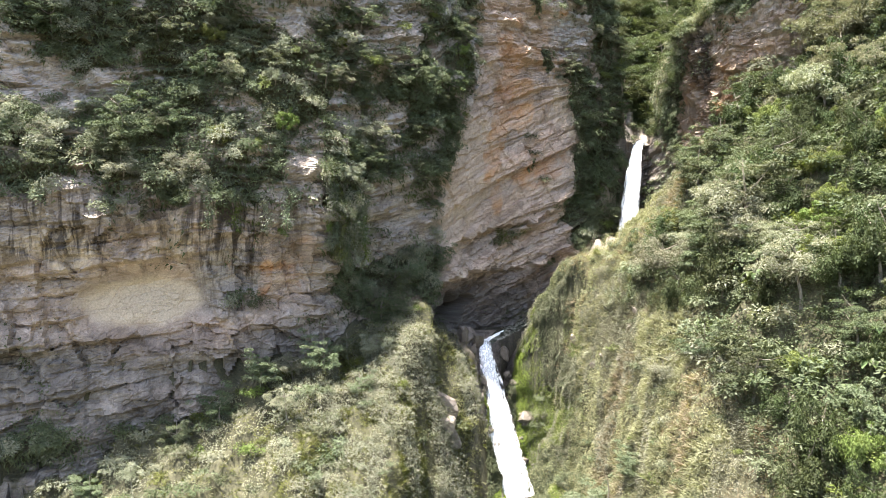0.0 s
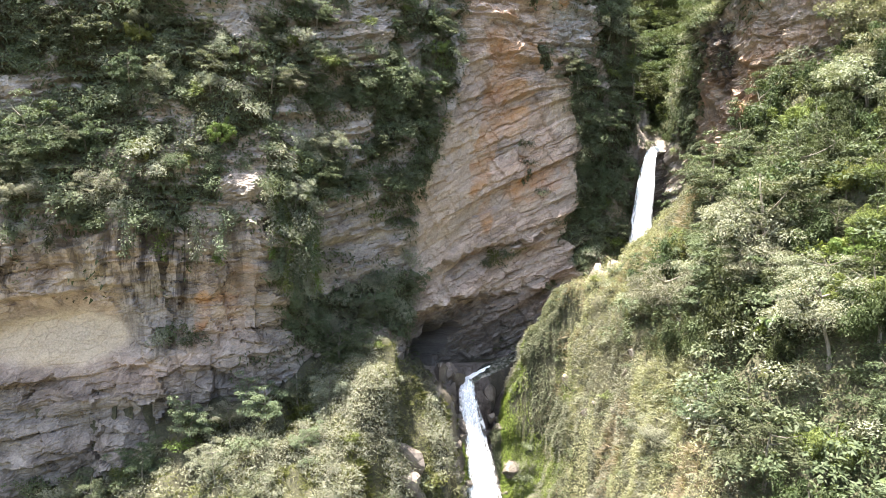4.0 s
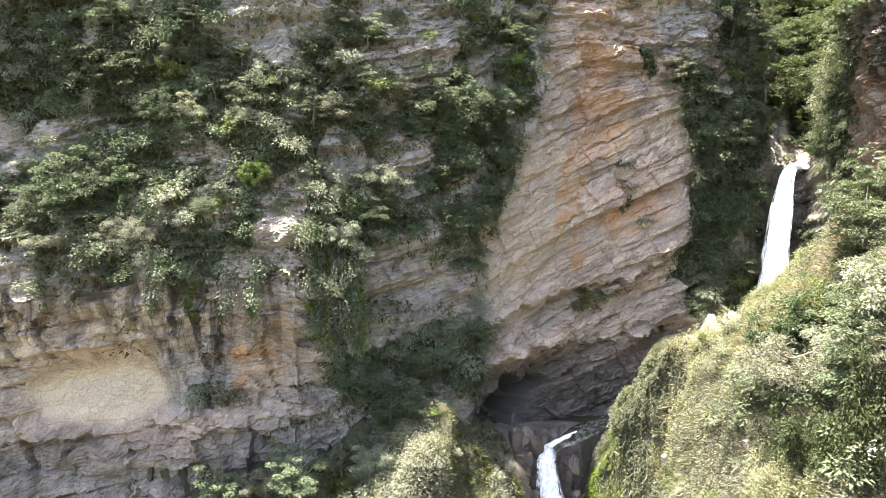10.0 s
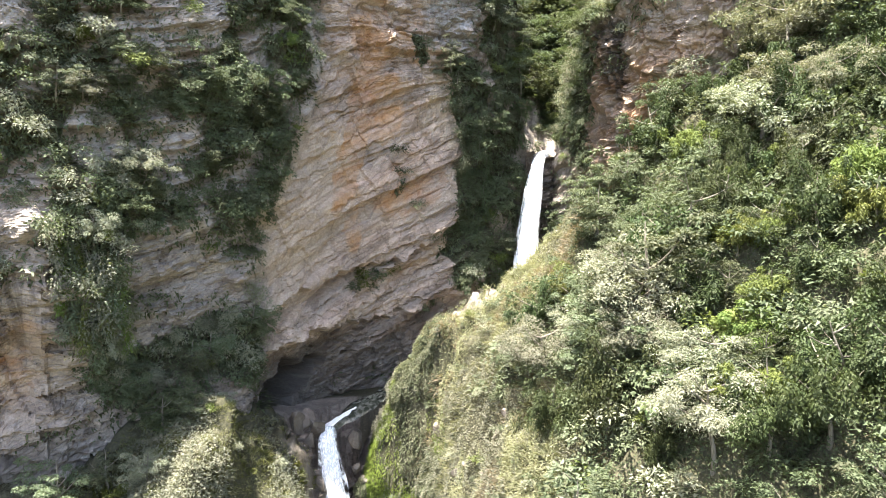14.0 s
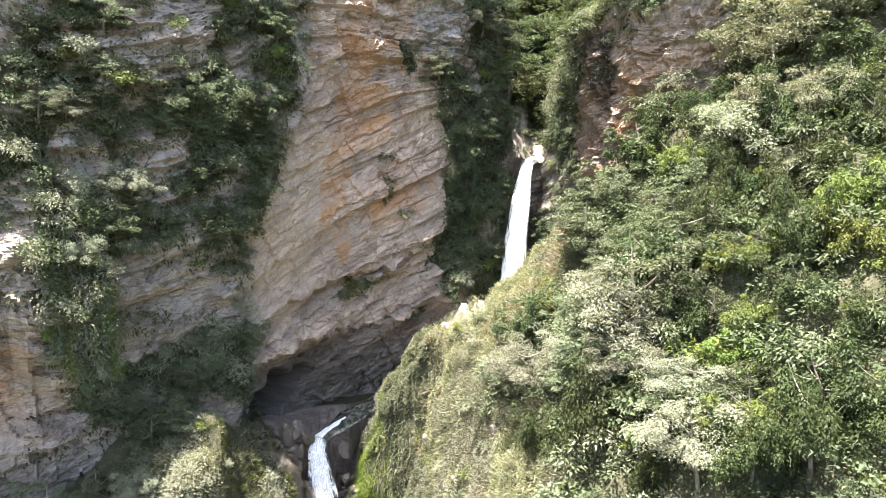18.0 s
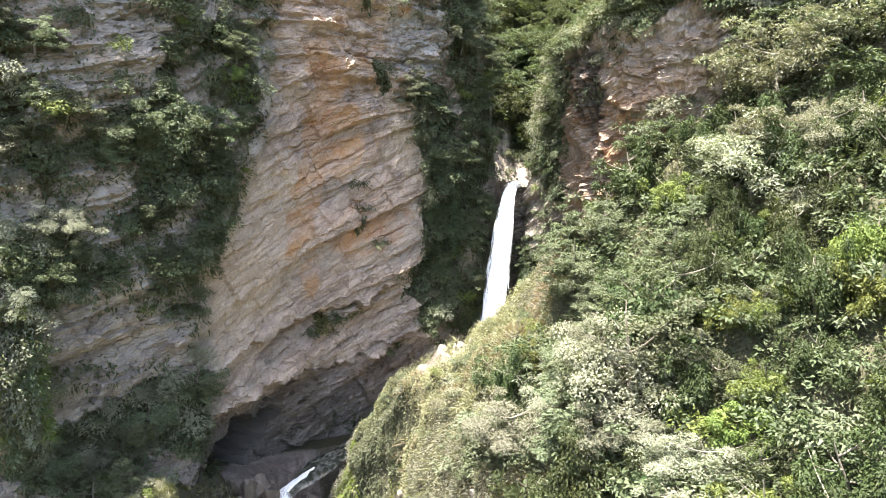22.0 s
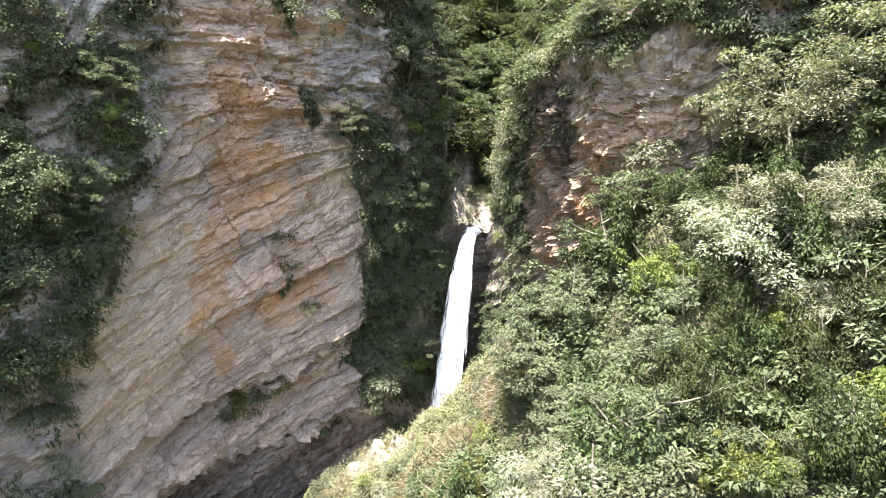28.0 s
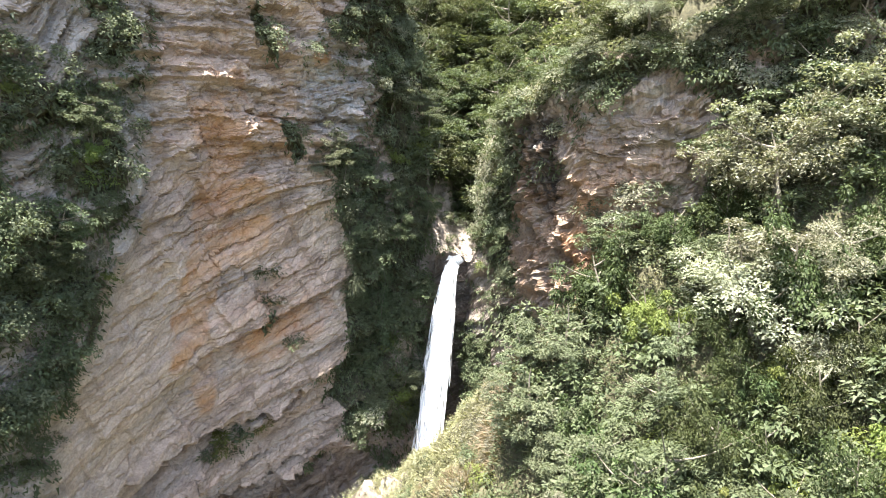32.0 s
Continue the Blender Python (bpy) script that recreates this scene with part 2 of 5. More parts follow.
def rock_material():
    """Bedded sandstone. Attributes: zone = tan, ochre, black streaks; cover = soil and moss, wet and painted shade,
    lichen-grey.
    """
    m, n, l, b = material("rock", 0.85)
    zone, cover = n.new("ShaderNodeAttribute"), n.new("ShaderNodeAttribute")
    zone.attribute_name, cover.attribute_name = "zone", "cover"
    zs, cs = n.new("ShaderNodeSeparateColor"), n.new("ShaderNodeSeparateColor")
    l.new(zone.outputs["Color"], zs.inputs[0])
    l.new(cover.outputs["Color"], cs.inputs[0])
    big = noise_node(n, l, 0.18, 5, 0.6)
    beds = strata_noise(n, l, (0.30, 0.4, 0.60), 9, 0.70, 0.8)
    fine_beds = strata_noise(n, l, (0.55, 0.6, 2.0), 6, 0.68, 0.6)
    tone_a, edge_a = rock_blocks(n, l, (0.34, 0.3, 0.85), 0.9)
    tone_b, edge_b = rock_blocks(n, l, (1.1, 0.8, 2.3), 0.7)
    mask = ramp(n, l, strata_noise(n, l, (0.12, 0.2, 0.2), 3), [(0.45, (0.0, 0.0, 0.0)), (0.70, (0.5, 0.5, 0.5))])
    mask = math_node(n, l, "MULTIPLY", mask, math_node(n, l, "SUBTRACT", 1.0, zone.outputs["Alpha"], True))
    line_a = seam_lines(n, l, strata_noise(n, l, (0.11, 0.2, 0.55), 5, 0.65), 0.012)
    block_a = math_node(n, l, "DIVIDE", edge_a, 0.05, True)
    block_b = math_node(n, l, "MAXIMUM", math_node(n, l, "DIVIDE", edge_b, 0.07, True), ramp(n, l, strata_noise(n, l, (0.25, 0.2, 0.4), 3), [(0.45, (0.2, 0.2, 0.2)), (0.58, (1, 1, 1))]))
    lines = math_node(n, l, "MULTIPLY", math_node(n, l, "MULTIPLY", line_a, block_a), block_b)
    grain = noise_node(n, l, 5.0, 8, 0.7)
    grey = ramp(n, l, beds, [(0.28, (0.19, 0.166, 0.148)), (0.50, (0.32, 0.288, 0.258)), (0.72, (0.45, 0.412, 0.372))])
    tan = ramp(n, l, beds, [(0.25, (0.37, 0.275, 0.215)), (0.50, (0.50, 0.385, 0.305)), (0.75, (0.59, 0.470, 0.385))])
    ochre = ramp(n, l, big, [(0.3, (0.37, 0.165, 0.075)), (0.6, (0.52, 0.300, 0.145))])
    col = mix(n, l, zs.outputs[0], grey, tan)
    col = mix(n, l, zone.outputs["Alpha"], col, mix(n, l, 1.0, (0.66, 0.545, 0.415), ramp(n, l, beds, [(0.3, (0.86, 0.84, 0.82)), (0.7, (1, 1, 1))]), "MULTIPLY"))
    tone = math_node(n, l, "ADD", math_node(n, l, "MULTIPLY", tone_a, 0.6), math_node(n, l, "MULTIPLY", tone_b, 0.4))
    col = mix(n, l, math_node(n, l, "SUBTRACT", 1.0, zone.outputs["Alpha"], True), col, mix(n, l, 1.0, col, ramp(n, l, tone, [(0.2, (0.80, 0.78, 0.77)), (0.8, (1.16, 1.14, 1.12))]), "MULTIPLY"))
    rust = strata_noise(n, l, (0.42, 0.4, 0.55), 7, 0.66, 1.0)
    of = math_node(n, l, "ADD", math_node(n, l, "SUBTRACT", math_node(n, l, "MULTIPLY", zs.outputs[1], 1.5), 1.78), math_node(n, l, "MULTIPLY", rust, 2.3), True)
    of = math_node(n, l, "MULTIPLY", of, 0.9)
    col = mix(n, l, of, col, ochre)
    lich = ramp(n, l, noise_node(n, l, 0.9, 7, 0.7), [(0.45, (0, 0, 0)), (0.6, (1, 1, 1))])
    col = mix(n, l, math_node(n, l, "MULTIPLY", lich, cs.outputs[2], True), col, (0.40, 0.39, 0.37))
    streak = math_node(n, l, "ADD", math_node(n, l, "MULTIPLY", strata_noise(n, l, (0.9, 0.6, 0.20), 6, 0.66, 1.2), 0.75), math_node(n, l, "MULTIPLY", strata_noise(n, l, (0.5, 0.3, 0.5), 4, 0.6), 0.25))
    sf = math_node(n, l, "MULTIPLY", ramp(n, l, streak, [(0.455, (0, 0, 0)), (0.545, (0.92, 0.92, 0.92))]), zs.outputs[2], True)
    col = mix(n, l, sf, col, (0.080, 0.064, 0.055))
    col = mix(n, l, mask, col, mix(n, l, 1.0, col, ramp(n, l, lines, [(0.0, (0.20, 0.18, 0.17)), (0.8, (1, 1, 1))]), "MULTIPLY"))
    col = mix(n, l, math_node(n, l, "MULTIPLY_ADD", mask, 0.4), col, mix(n, l, 1.0, col, ramp(n, l, fine_beds, [(0.32, (0.68, 0.66, 0.64)), (0.55, (1.06, 1.06, 1.06))]), "MULTIPLY"))
    col.node.inputs[0].links[0].from_node.inputs[2].default_value = 0.06
    soil = ramp(n, l, grain, [(0.3, (0.044, 0.042, 0.025)), (0.6, (0.080, 0.075, 0.043)), (0.8, (0.125, 0.115, 0.070))])
    tuft = ramp(n, l, noise_node(n, l, 1.3, 6, 0.7), [(0.30, (0, 0, 0)), (0.70, (1, 1, 1))])
    col = mix(n, l, math_node(n, l, "ADD", math_node(n, l, "SUBTRACT", math_node(n, l, "MULTIPLY", cs.outputs[0], 2.0), 1.0), tuft, True), col, soil)
    # damp and the shade painted under the slab darken the rock alike
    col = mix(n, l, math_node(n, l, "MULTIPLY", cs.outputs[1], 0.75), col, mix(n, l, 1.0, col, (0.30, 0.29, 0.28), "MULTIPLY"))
    fine = ramp(n, l, grain, [(0.25, (0.62, 0.62, 0.62)), (0.7, (1.18, 1.18, 1.18))])
    l.new(mix(n, l, 1.0, col, fine, "MULTIPLY"), b.inputs["Base Color"])
    l.new(math_node(n, l, "MULTIPLY_ADD", cs.outputs[1], -0.5), b.inputs["Roughness"])
    b.inputs["Roughness"].links[0].from_node.inputs[2].default_value = 0.88
    normal = None
    for height, strength, depth in ((beds, 0.6, 0.12), (fine_beds, 0.4, 0.04), (tone_b, 0.5, 0.06), (lines, 0.9, 0.07), (grain, 0.6, 0.05)):
        bump = n.new("ShaderNodeBump")
        bump.inputs["Strength"].default_value, bump.inputs["Distance"].default_value = strength, depth
        l.new(height, bump.inputs["Height"])
        if height is not grain:
            l.new(math_node(n, l, "MULTIPLY", math_node(n, l, "SUBTRACT", 1.0, cs.outputs[0], True), strength), bump.inputs["Strength"])
        if normal:
            l.new(normal, bump.inputs["Normal"])
        normal = bump.outputs[0]
    l.new(normal, b.inputs["Normal"])
    return m


ROCK = rock_material()


def water_material(name, thin):
    m, n, l, b = material(name, 0.5)
    f = noise_node(n, l, 1.0, 6, 0.65, stretch=(3.2, 3.2, 0.28), distort=0.4)
    l.new(ramp(n, l, f, [(0.30, (0.66, 0.69, 0.72)), (0.42, (0.84, 0.86, 0.88)), (0.56, (0.96, 0.96, 0.97))]), b.inputs["Base Color"])
    bump = n.new("ShaderNodeBump")
    bump.inputs["Strength"].default_value, bump.inputs["Distance"].default_value = 0.25, 0.04
    l.new(f, bump.inputs["Height"])
    l.new(bump.outputs[0], b.inputs["Normal"])
    b.inputs["Subsurface Weight"].default_value = 0.0
    if thin:
        l.new(ramp(n, l, f, [(0.40, (0, 0, 0)), (0.62, (0.85, 0.85, 0.85))]), b.inputs["Alpha"])
    return m


WHITE_WATER, SPRAY = water_material("white_water", False), water_material("spray", True)


def pool_material():
    m, n, l, b = material("stream_water", 0.12)
    f = noise_node(n, l, 1.8, 5, 0.6)
    l.new(ramp(n, l, f, [(0.45, (0.035, 0.04, 0.03)), (0.7, (0.20, 0.20, 0.18))]), b.inputs["Base Color"])
    bump = n.new("ShaderNodeBump")
    bump.inputs["Strength"].default_value, bump.inputs["Distance"].default_value = 0.5, 0.1
    l.new(f, bump.inputs["Height"])
    l.new(bump.outputs[0], b.inputs["Normal"])
    return m


POOL = pool_material()

# ---- the lie of the land ----
PLAN = [(-110, 38), (-70, 55), (-50, 61.5), (-35, 67), (-25, 70), (-16, 74), (-7.5, 80.6), (-2.5, 84), (2.5, 88.6), (7.5, 94.5), (13, 97),
        (20, 99), (27, 102.5), (31, 105), (34, 101.5), (36.5, 92), (40.5, 85), (47, 80), (58, 76), (75, 66), (110, 40)]


def plan_curve(count=4000, soft=1.6):
    """The foot line of the cliffs, rounded, with its arc length, which is 0 beside the big slab."""
    p = np.array(PLAN, float)
    d = np.r_[0, np.cumsum(np.hypot(*np.diff(p, axis=0).T))]
    s = np.linspace(0, d[-1], count)
    k = np.exp(-0.5 * (np.arange(-60, 61) * (s[1] - s[0]) / soft) ** 2)
    q = np.stack([np.convolve(np.pad(np.interp(s, d, p[:, i]), 60, mode="edge"), k / k.sum(), "valid") for i in (0, 1)], 1)
    return s - s[np.argmin(np.hypot(q[:, 0] + 2.5, q[:, 1] - 84))], q


CS, CQ = plan_curve()
CT = np.gradient(CQ, axis=0)
CT /= np.hypot(CT[:, 0], CT[:, 1])[:, None]
CN = np.stack([CT[:, 1], -CT[:, 0]], 1)          # out of the rock


def cliff_top(s):
    return np.interp(s, [-200, -60, 10, 33, 36, 39, 43, 46, 49, 53, 66, 80, 200], [80, 88, 92, 90, 78, 57.6, 57.2, 62, 67, 71.5, 74, 82, 95]) + smooth(44, 50, s) * 2.2 * vnoise(s * 0.22, 7.0, 94)


def bed(s, z):
    """Height within the beds, which rise to the east; high on the slab they lie nearly level."""
    rise = np.interp(s, [-60, -12, 4, 30, 60], [-4.7, -1.4, 3.4, 16.0, 28.0])
    level = 0.8 * smooth(62, 69, z) * smooth(2, 7, s) * smooth(36, 30, s)
    return z - rise + level * (rise - 10.0)


def slab_left(z):
    return np.interp(z, [30, 39, 48, 61, 74, 90], [4, 3, 3, 9.6, 11, 12])


def ledge_line(s):
    return np.interp(s, [2, 4.7, 11, 17.5, 22.5, 29, 38], [38.0, 39.8, 42.3, 43.2, 44.4, 49.6, 55])


def low_ledge(s):
    return np.interp(s, [2, 4, 9.5, 20, 29, 38], [34.0, 35.6, 36.4, 37.2, 39.0, 45])


def saw(v, u, seed, amp):
    """Overlapping plates: each stands out at its lower edge, over a thin step, and leans back above it."""
    k = v + 0.35 * vnoise(u * 0.35, v * 0.35, seed) + 0.14 * vnoise(u * 1.6, v * 1.6, seed + 1)
    i = np.floor(k)
    f = k - i
    on = smooth(-0.3, 0.2, vnoise(u * 0.22 + 40 * hash2(i, i * 0, seed + 2), i * 5.3, seed + 3))
    return amp * on * (0.5 - f) * (0.5 + hash2(i, np.floor(u * 0.25 + 9 * hash2(i, i * 0, seed + 5)), seed + 4))


def cliff_out(s, z):
    """How far the rock stands out of the plan curve at arc length s and height z."""
    b = bed(s, z)
    wob = 1.6 * fbm(s * 0.07, z * 0.07, 2, 5) + 0.22 * fbm(s * 0.8, z * 0.8, 3, 6)
    out = 1.3 * fbm(s * 0.07, z * 0.07, 3, 11) + 0.45 * fbm(s * 0.3, z * 0.3, 3, 21)
    east, left = smooth(44, 50, s), smooth(-13, -17, s) * smooth(48, 45, z)
    # beds: each one stands out or back by its own amount, and breaks into blocks; cross joints cut them
    calm = smooth(-0.15, 0.25, fbm(s * 0.13, z * 0.13, 3, 7))
    coarse = 1.15 + 0.5 * smooth(-10, -16, s) * smooth(46, 42, z) + 0.35 * smooth(58, 66, z) * smooth(4, 8, s) - 0.95 * spot(s, z, 8.5, 50, 7, 13, -0.3) - 0.9 * spot(s, z, -33.5, 33.6, 7.5, 2.6, 0.06)
    cross = s + 0.55 * z + 0.6 * wob
    panel = spot(s, z, -33.5, 34.4, 7.2, 3.6, 0.10)
    face = smooth(0, 2.5, s - slab_left(z)) * smooth(31, 27, s) * smooth(-0.4, 1.0, z - ledge_line(s)) * smooth(68, 63, z)
    plain = 1 - 0.82 * face
    for level, thick, amp, seed in ((b + wob, 2.6, 0.55, 31), (b + 0.8 * wob, 1.15, 0.36, 37), (b + 0.6 * wob, 0.55, 0.12, 41), (cross, 2.1, 0.30, 43)):
        if thick < 2:
            amp = amp * plain * (1 - 0.5 * left) * coarse * (0.45 + 0.8 * (calm if thick > 0.5 else 1 - 0.6 * calm))
        amp = amp * (1 - 0.6 * smooth(31.5, 36, s)) * (1 - 0.92 * panel) * (1 - 0.6 * east)
        k = level / thick
        i, f = np.floor(k), k - np.floor(k)
        run = 0.16 + 0.10 / thick
        a0, a1 = vnoise(s * run, i * 7.7, seed), vnoise(s * run, (i + 1) * 7.7, seed)
        ledge = smooth(-0.35, 0.45, vnoise(s * 0.22 + 5 * hash2(i, i * 0, seed + 5), i * 3.3, seed + 6))
        out = out + amp * (a0 + (a1 - a0) * smooth(0.88, 1.0, f)) + amp * 0.85 * ledge * (0.5 - f)
        w = thick * 1.9
        j = np.floor((s if seed < 43 else z) / w + hash2(i, i * 0, seed + 3) + 0.35 * vnoise(s * 0.5, z * 0.5, seed))
        out = out + amp * 0.8 * (hash2(i, j, seed + 1) - 0.5)
    # broken faces, large and small
    wx, wz = 0.9 * fbm(s * 0.5, z * 0.5, 3, 48), 0.7 * fbm(s * 0.5, z * 0.5, 3, 49)
    small = plain * (1 - 0.55 * left) * coarse * (1 - 0.9 * panel) * (1 + 0.5 * east) * (0.35 + 0.9 * (1 - calm))
    out = out + plain * (1 - 0.9 * panel) * coarse * (0.55 * (1 - 0.4 * east) * facets((s + wx) * 0.30, (b + wz) * 0.62 + 0.05 * s, 141)) + small * (0.26 * facets((s + 0.5 * wx) * 0.75, (b + 0.5 * wz) * 1.35, 147) + 0.11 * (facets((s + wx) * 1.5, (b + wz) * 2.2, 153)))
    out = out + smooth(45, 49, s) * (0.65 * facets((s + wx) * 0.55, (z + wz) * 0.5 + 0.25 * s, 201, 1.0) + 0.34 * facets((s + wx) * 1.3, (z + wz) * 1.2 - 0.3 * s, 207, 1.0))
    out = out + left * (1 - panel) * 1.0 * facets((s + 0.6 * wx) * 0.36 + 0.04 * z, (z + wz) * 0.17, 171, 0.9)
    # plates and cracks of the great slab
    steep = (0.9 * s - 0.42 * z) / 1.25
    out = out + face * (saw(b / 1.7, s, 181, 0.42) + saw(b / 0.75 + 0.3, s, 187, 0.16) + saw(steep + 0.4 * wob, b, 193, 0.26) + saw(-2.1 * steep, b, 197, 0.09) * smooth(0.1, -0.2, vnoise(s * 0.2, z * 0.2, 199)))
    # forested western wall stands in front of the slab
    west = smooth(1.5, -2.5, s - slab_left(z)) * smooth(36, 50, z)
    out = out + 1.6 * west - 0.05 * np.clip(z - 46, 0, 60) * smooth(5, -5, s - slab_left(z))
    # slab: planar, with scaly flakes; its foot is undercut
    slab = smooth(0, 3, s - slab_left(z)) * smooth(34, 28, s) * smooth(0, 2, z - ledge_line(s))
    out = out + 0.035 * slab * (z - 52)
    ragged = 0.5 * vnoise(s * 0.9, 2.0, 183) + 0.25 * vnoise(s * 2.3, 6.0, 184)
    run = smooth(1, 4, s) * smooth(38, 28, s)
    high, low_ = ledge_line(s) + ragged, low_ledge(s) - ragged
    out = out - run * smooth(0.25, -0.15, z - high) * (1.7 - 0.22 * np.clip(high - z, 0, 5))
    out = out - run * smooth(0.25, -0.15, z - low_) * (1.6 + 0.14 * np.clip(low_ - z, 0, 8))
    out = out - 6.5 * spot(s + 2.4 * fbm(s * 0.4, z * 0.4, 3, 53), z + 2.0 * fbm(s * 0.4, z * 0.4, 3, 54), 6.6, 30.4, 5.0, 2.8, 0.42)
    # bulging roof beds over the western wall's pale recess
    out = out - 0.9 * panel * smooth(-14, -18, s) - 0.5 * smooth(-14, -18, s) * vnoise(s * 0.55 + 0.8 * vnoise(z * 0.3, s * 0.2, 59), z * 0.05, 60) * smooth(36, 39, z) * smooth(47, 44, z)
    lip = 43.5 + 0.05 * (s + 30) + 0.8 * vnoise(s * 0.3, 3.0, 51)
    out = out + smooth(-14, -20, s) * (1.8 * smooth(-6.0, 0.2, z - lip) * smooth(14, 2, z - lip) - 0.8 * spot(s, z, -32, 33.5, 13, 3.6, 0.06))
    out = out + 1.2 * spot(s + 0.5 * wob, z, -18.2, 49.0, 1.5, 1.5) + 1.7 * spot(s, z, -14.2, 45, 3.6, 9.5)
    # long bed edges that stand out over the lower western wall
    for z0, rise, deep, seed in ((38.6, 0.10, 0.9, 55), (31.2, 0.03, 0.7, 56), (41.0, 0.16, 0.6, 57), (28.0, -0.03, 0.6, 58)):
        line = z0 + rise * (s + 30) + 0.9 * vnoise(s * 0.22, 1.5, seed)
        out = out + smooth(-9, -15, s) * deep * (0.5 + 0.5 * vnoise(s * 0.15, 4.0, seed)) * smooth(-0.15, 0.15, z - line) * smooth(5.0, 0.5, z - line)
    # fall chute and the rough right-hand cliff
    out = out - 1.2 * spot(s, z, 40.8, 48, 2.0, 13)
    out = out + smooth(46, 52, s) * (0.8 * fbm(s * 0.45, z * 0.45, 4, 61) + 0.20 * (z - 62) + 0.10 * (hash2(np.floor(s * 1.1 + fbm(s, z, 2, 62)), np.floor(z * 1.2 + fbm(z, s, 2, 63)), 64) - 0.5))
    return out


def cliff_point(s, z):
    s, z = np.asarray(s, float), np.asarray(z, float)
    o = cliff_out(s, z)
    x, y = np.interp(s, CS, CQ[:, 0]), np.interp(s, CS, CQ[:, 1])
    nx, ny = np.interp(s, CS, CN[:, 0]), np.interp(s, CS, CN[:, 1])
    return np.stack([x + nx * o, y + ny * o, z], -1)


def cliff_normal(s, z, e=0.6):
    a = cliff_point(s + e, z) - cliff_point(s - e, z)
    b = cliff_point(s, z + e) - cliff_point(s, z - e)
    n = np.cross(a, b)
    return n / np.linalg.norm(n, axis=-1, keepdims=True)


BARE = [(-43.6, 58, 3, 3.5), (-36.5, 56.5, 1.8, 1.6), (-39, 45, 2, 1.2), (-3.2, 66.6, 2, 4.5), (2, 65, 1.5, 2.5), (-17.9, 65.8, 1, 2), (-12.3, 56, 2.2, 3),
        (-7.5, 46.0, 4.0, 3.0), (-3.0, 44.0, 3.0, 2.0), (4.4, 75.5, 2.4, 2.6), (-2, 68, 2, 2), (1.3, 63.6, 1.4, 1.2), (40.8, 50, 2.0, 11), (-33.5, 34.6, 8, 4.5), (-18.2, 48.6, 1.5, 1.5), (25.8, 61.5, 1.8, 4.2, 0.3), (27.5, 73, 2.2, 5)]
SHELVES = [(28, 43.5, 2.6, 4.5), (24.5, 38.6, 4.0, 1.3), (31, 53, 3.2, 6), (21.7, 73, 1.0, 8, 0.32), (35, 70, 2.6, 8), (33.5, 80, 3, 6), (30.5, 61, 3.4, 4.5), (28.5, 66.6, 3.0, 1.6), (35.6, 57, 2.2, 11), (19.0, 42.6, 1.8, 1.2), (20.5, 53.5, 0.9, 2.4), (30.5, 79, 3.0, 3)]
LUSH = [(34, 42.5, 2.6, 3.5), (-44, 50, 4, 4), (-1.5, 66, 3.2, 3), (6.3, 66, 2.2, 2.6), (2.5, 69.5, 3.5, 2), (7.5, 76, 2.5, 3), (-34.8, 51, 5, 4.5), (-40, 62, 6, 4), (-29, 63, 5, 5), (-0.9, 59.8, 5.5, 4), (4.5, 55, 2.4, 4.5), (-10.5, 50, 3, 3), (-1.5, 36.5, 3.6, 3.2), (-8, 35, 5.0, 3.4), (1.6, 35.5, 2.6, 3.4), (-13.5, 42, 2.6, 6.5),
        (-16, 30.5, 4, 3), (-46, 25, 5, 8), (-41, 22, 3, 3), (-24.5, 34.5, 1.2, 1.2), (29.5, 57, 3.2, 10), (30, 47.5, 3.5, 6), (28, 46.5, 3, 2.5), (24.5, 79, 5, 5), (19.3, 73, 1.2, 5), (22.5, 67, 1.2, 3), (46.5, 64, 3.2, 8), (49.5, 67, 2.5, 5), (50, 69.5, 5, 5), (76, 74, 8, 8), (58, 73, 6, 1.6), (66, 72, 5, 2.2)]


def green(s, z):
    """Share of the cliff that plants hide."""
    g = 0.50 + 0.75 * fbm(s * 0.16, z * 0.16, 4, 71) + 0.8 * fbm(s * 0.5, z * 0.5, 3, 76)
    left = smooth(-11, -15, s)
    g = np.where(s < 30, g - left * 0.85 * smooth(45.5, 43, z - 0.8 * vnoise(s * 0.25, 1.0, 72)) * smooth(19, 24, z), g)
    g = g + 0.20 * smooth(44, 50, z) * smooth(5, 0, s)
    g = g - 1.3 * smooth(-0.8, 0.8, s - slab_left(z) + 1.2 * vnoise(z * 0.35, 2.0, 73)) * smooth(30.5, 27, s + 0.06 * (z - 50) - 2 * vnoise(z * 0.22, 5, 74)) * (s < 34)
    g = g + 0.45 * spot(s, z, 20.5, 56, 2.0, 4.0, 0.4) - 0.3 * smooth(31, 26, z)
    g = g - 1.5 * smooth(49, 52, s) * smooth(70, 67, s) * smooth(1, -1, z - np.interp(s, [50, 53, 62, 68], [60, 63.5, 69, 72]) + 1.6 * vnoise(s * 0.5, 9.0, 75)) * smooth(51, 54, z)
    for e in SHELVES:
        g = g + 1.5 * spot(s, z, *e) * (0.6 + 0.7 * vnoise(s * 0.7, z * 0.7, 77))
    for e in BARE:
        g = g - 0.8 * spot(s, z, *e)
    for e in LUSH:
        g = g + 0.60 * spot(s, z, *e)
    return np.clip(g, 0, 1)


STREAM = [(31.5, 106, 57.0), (30.8, 103.5, 56.4), (26.5, 98.0, 37.5), (18, 94.2, 33.0), (10, 91.0, 29.0), (5.8, 87.4, 27.2), (8.6, 81.3, 10.5), (11, 72, 5.5), (13, 50, 0.5), (18, 0, -5), (20, -60, -9), (20, -400, -30)]


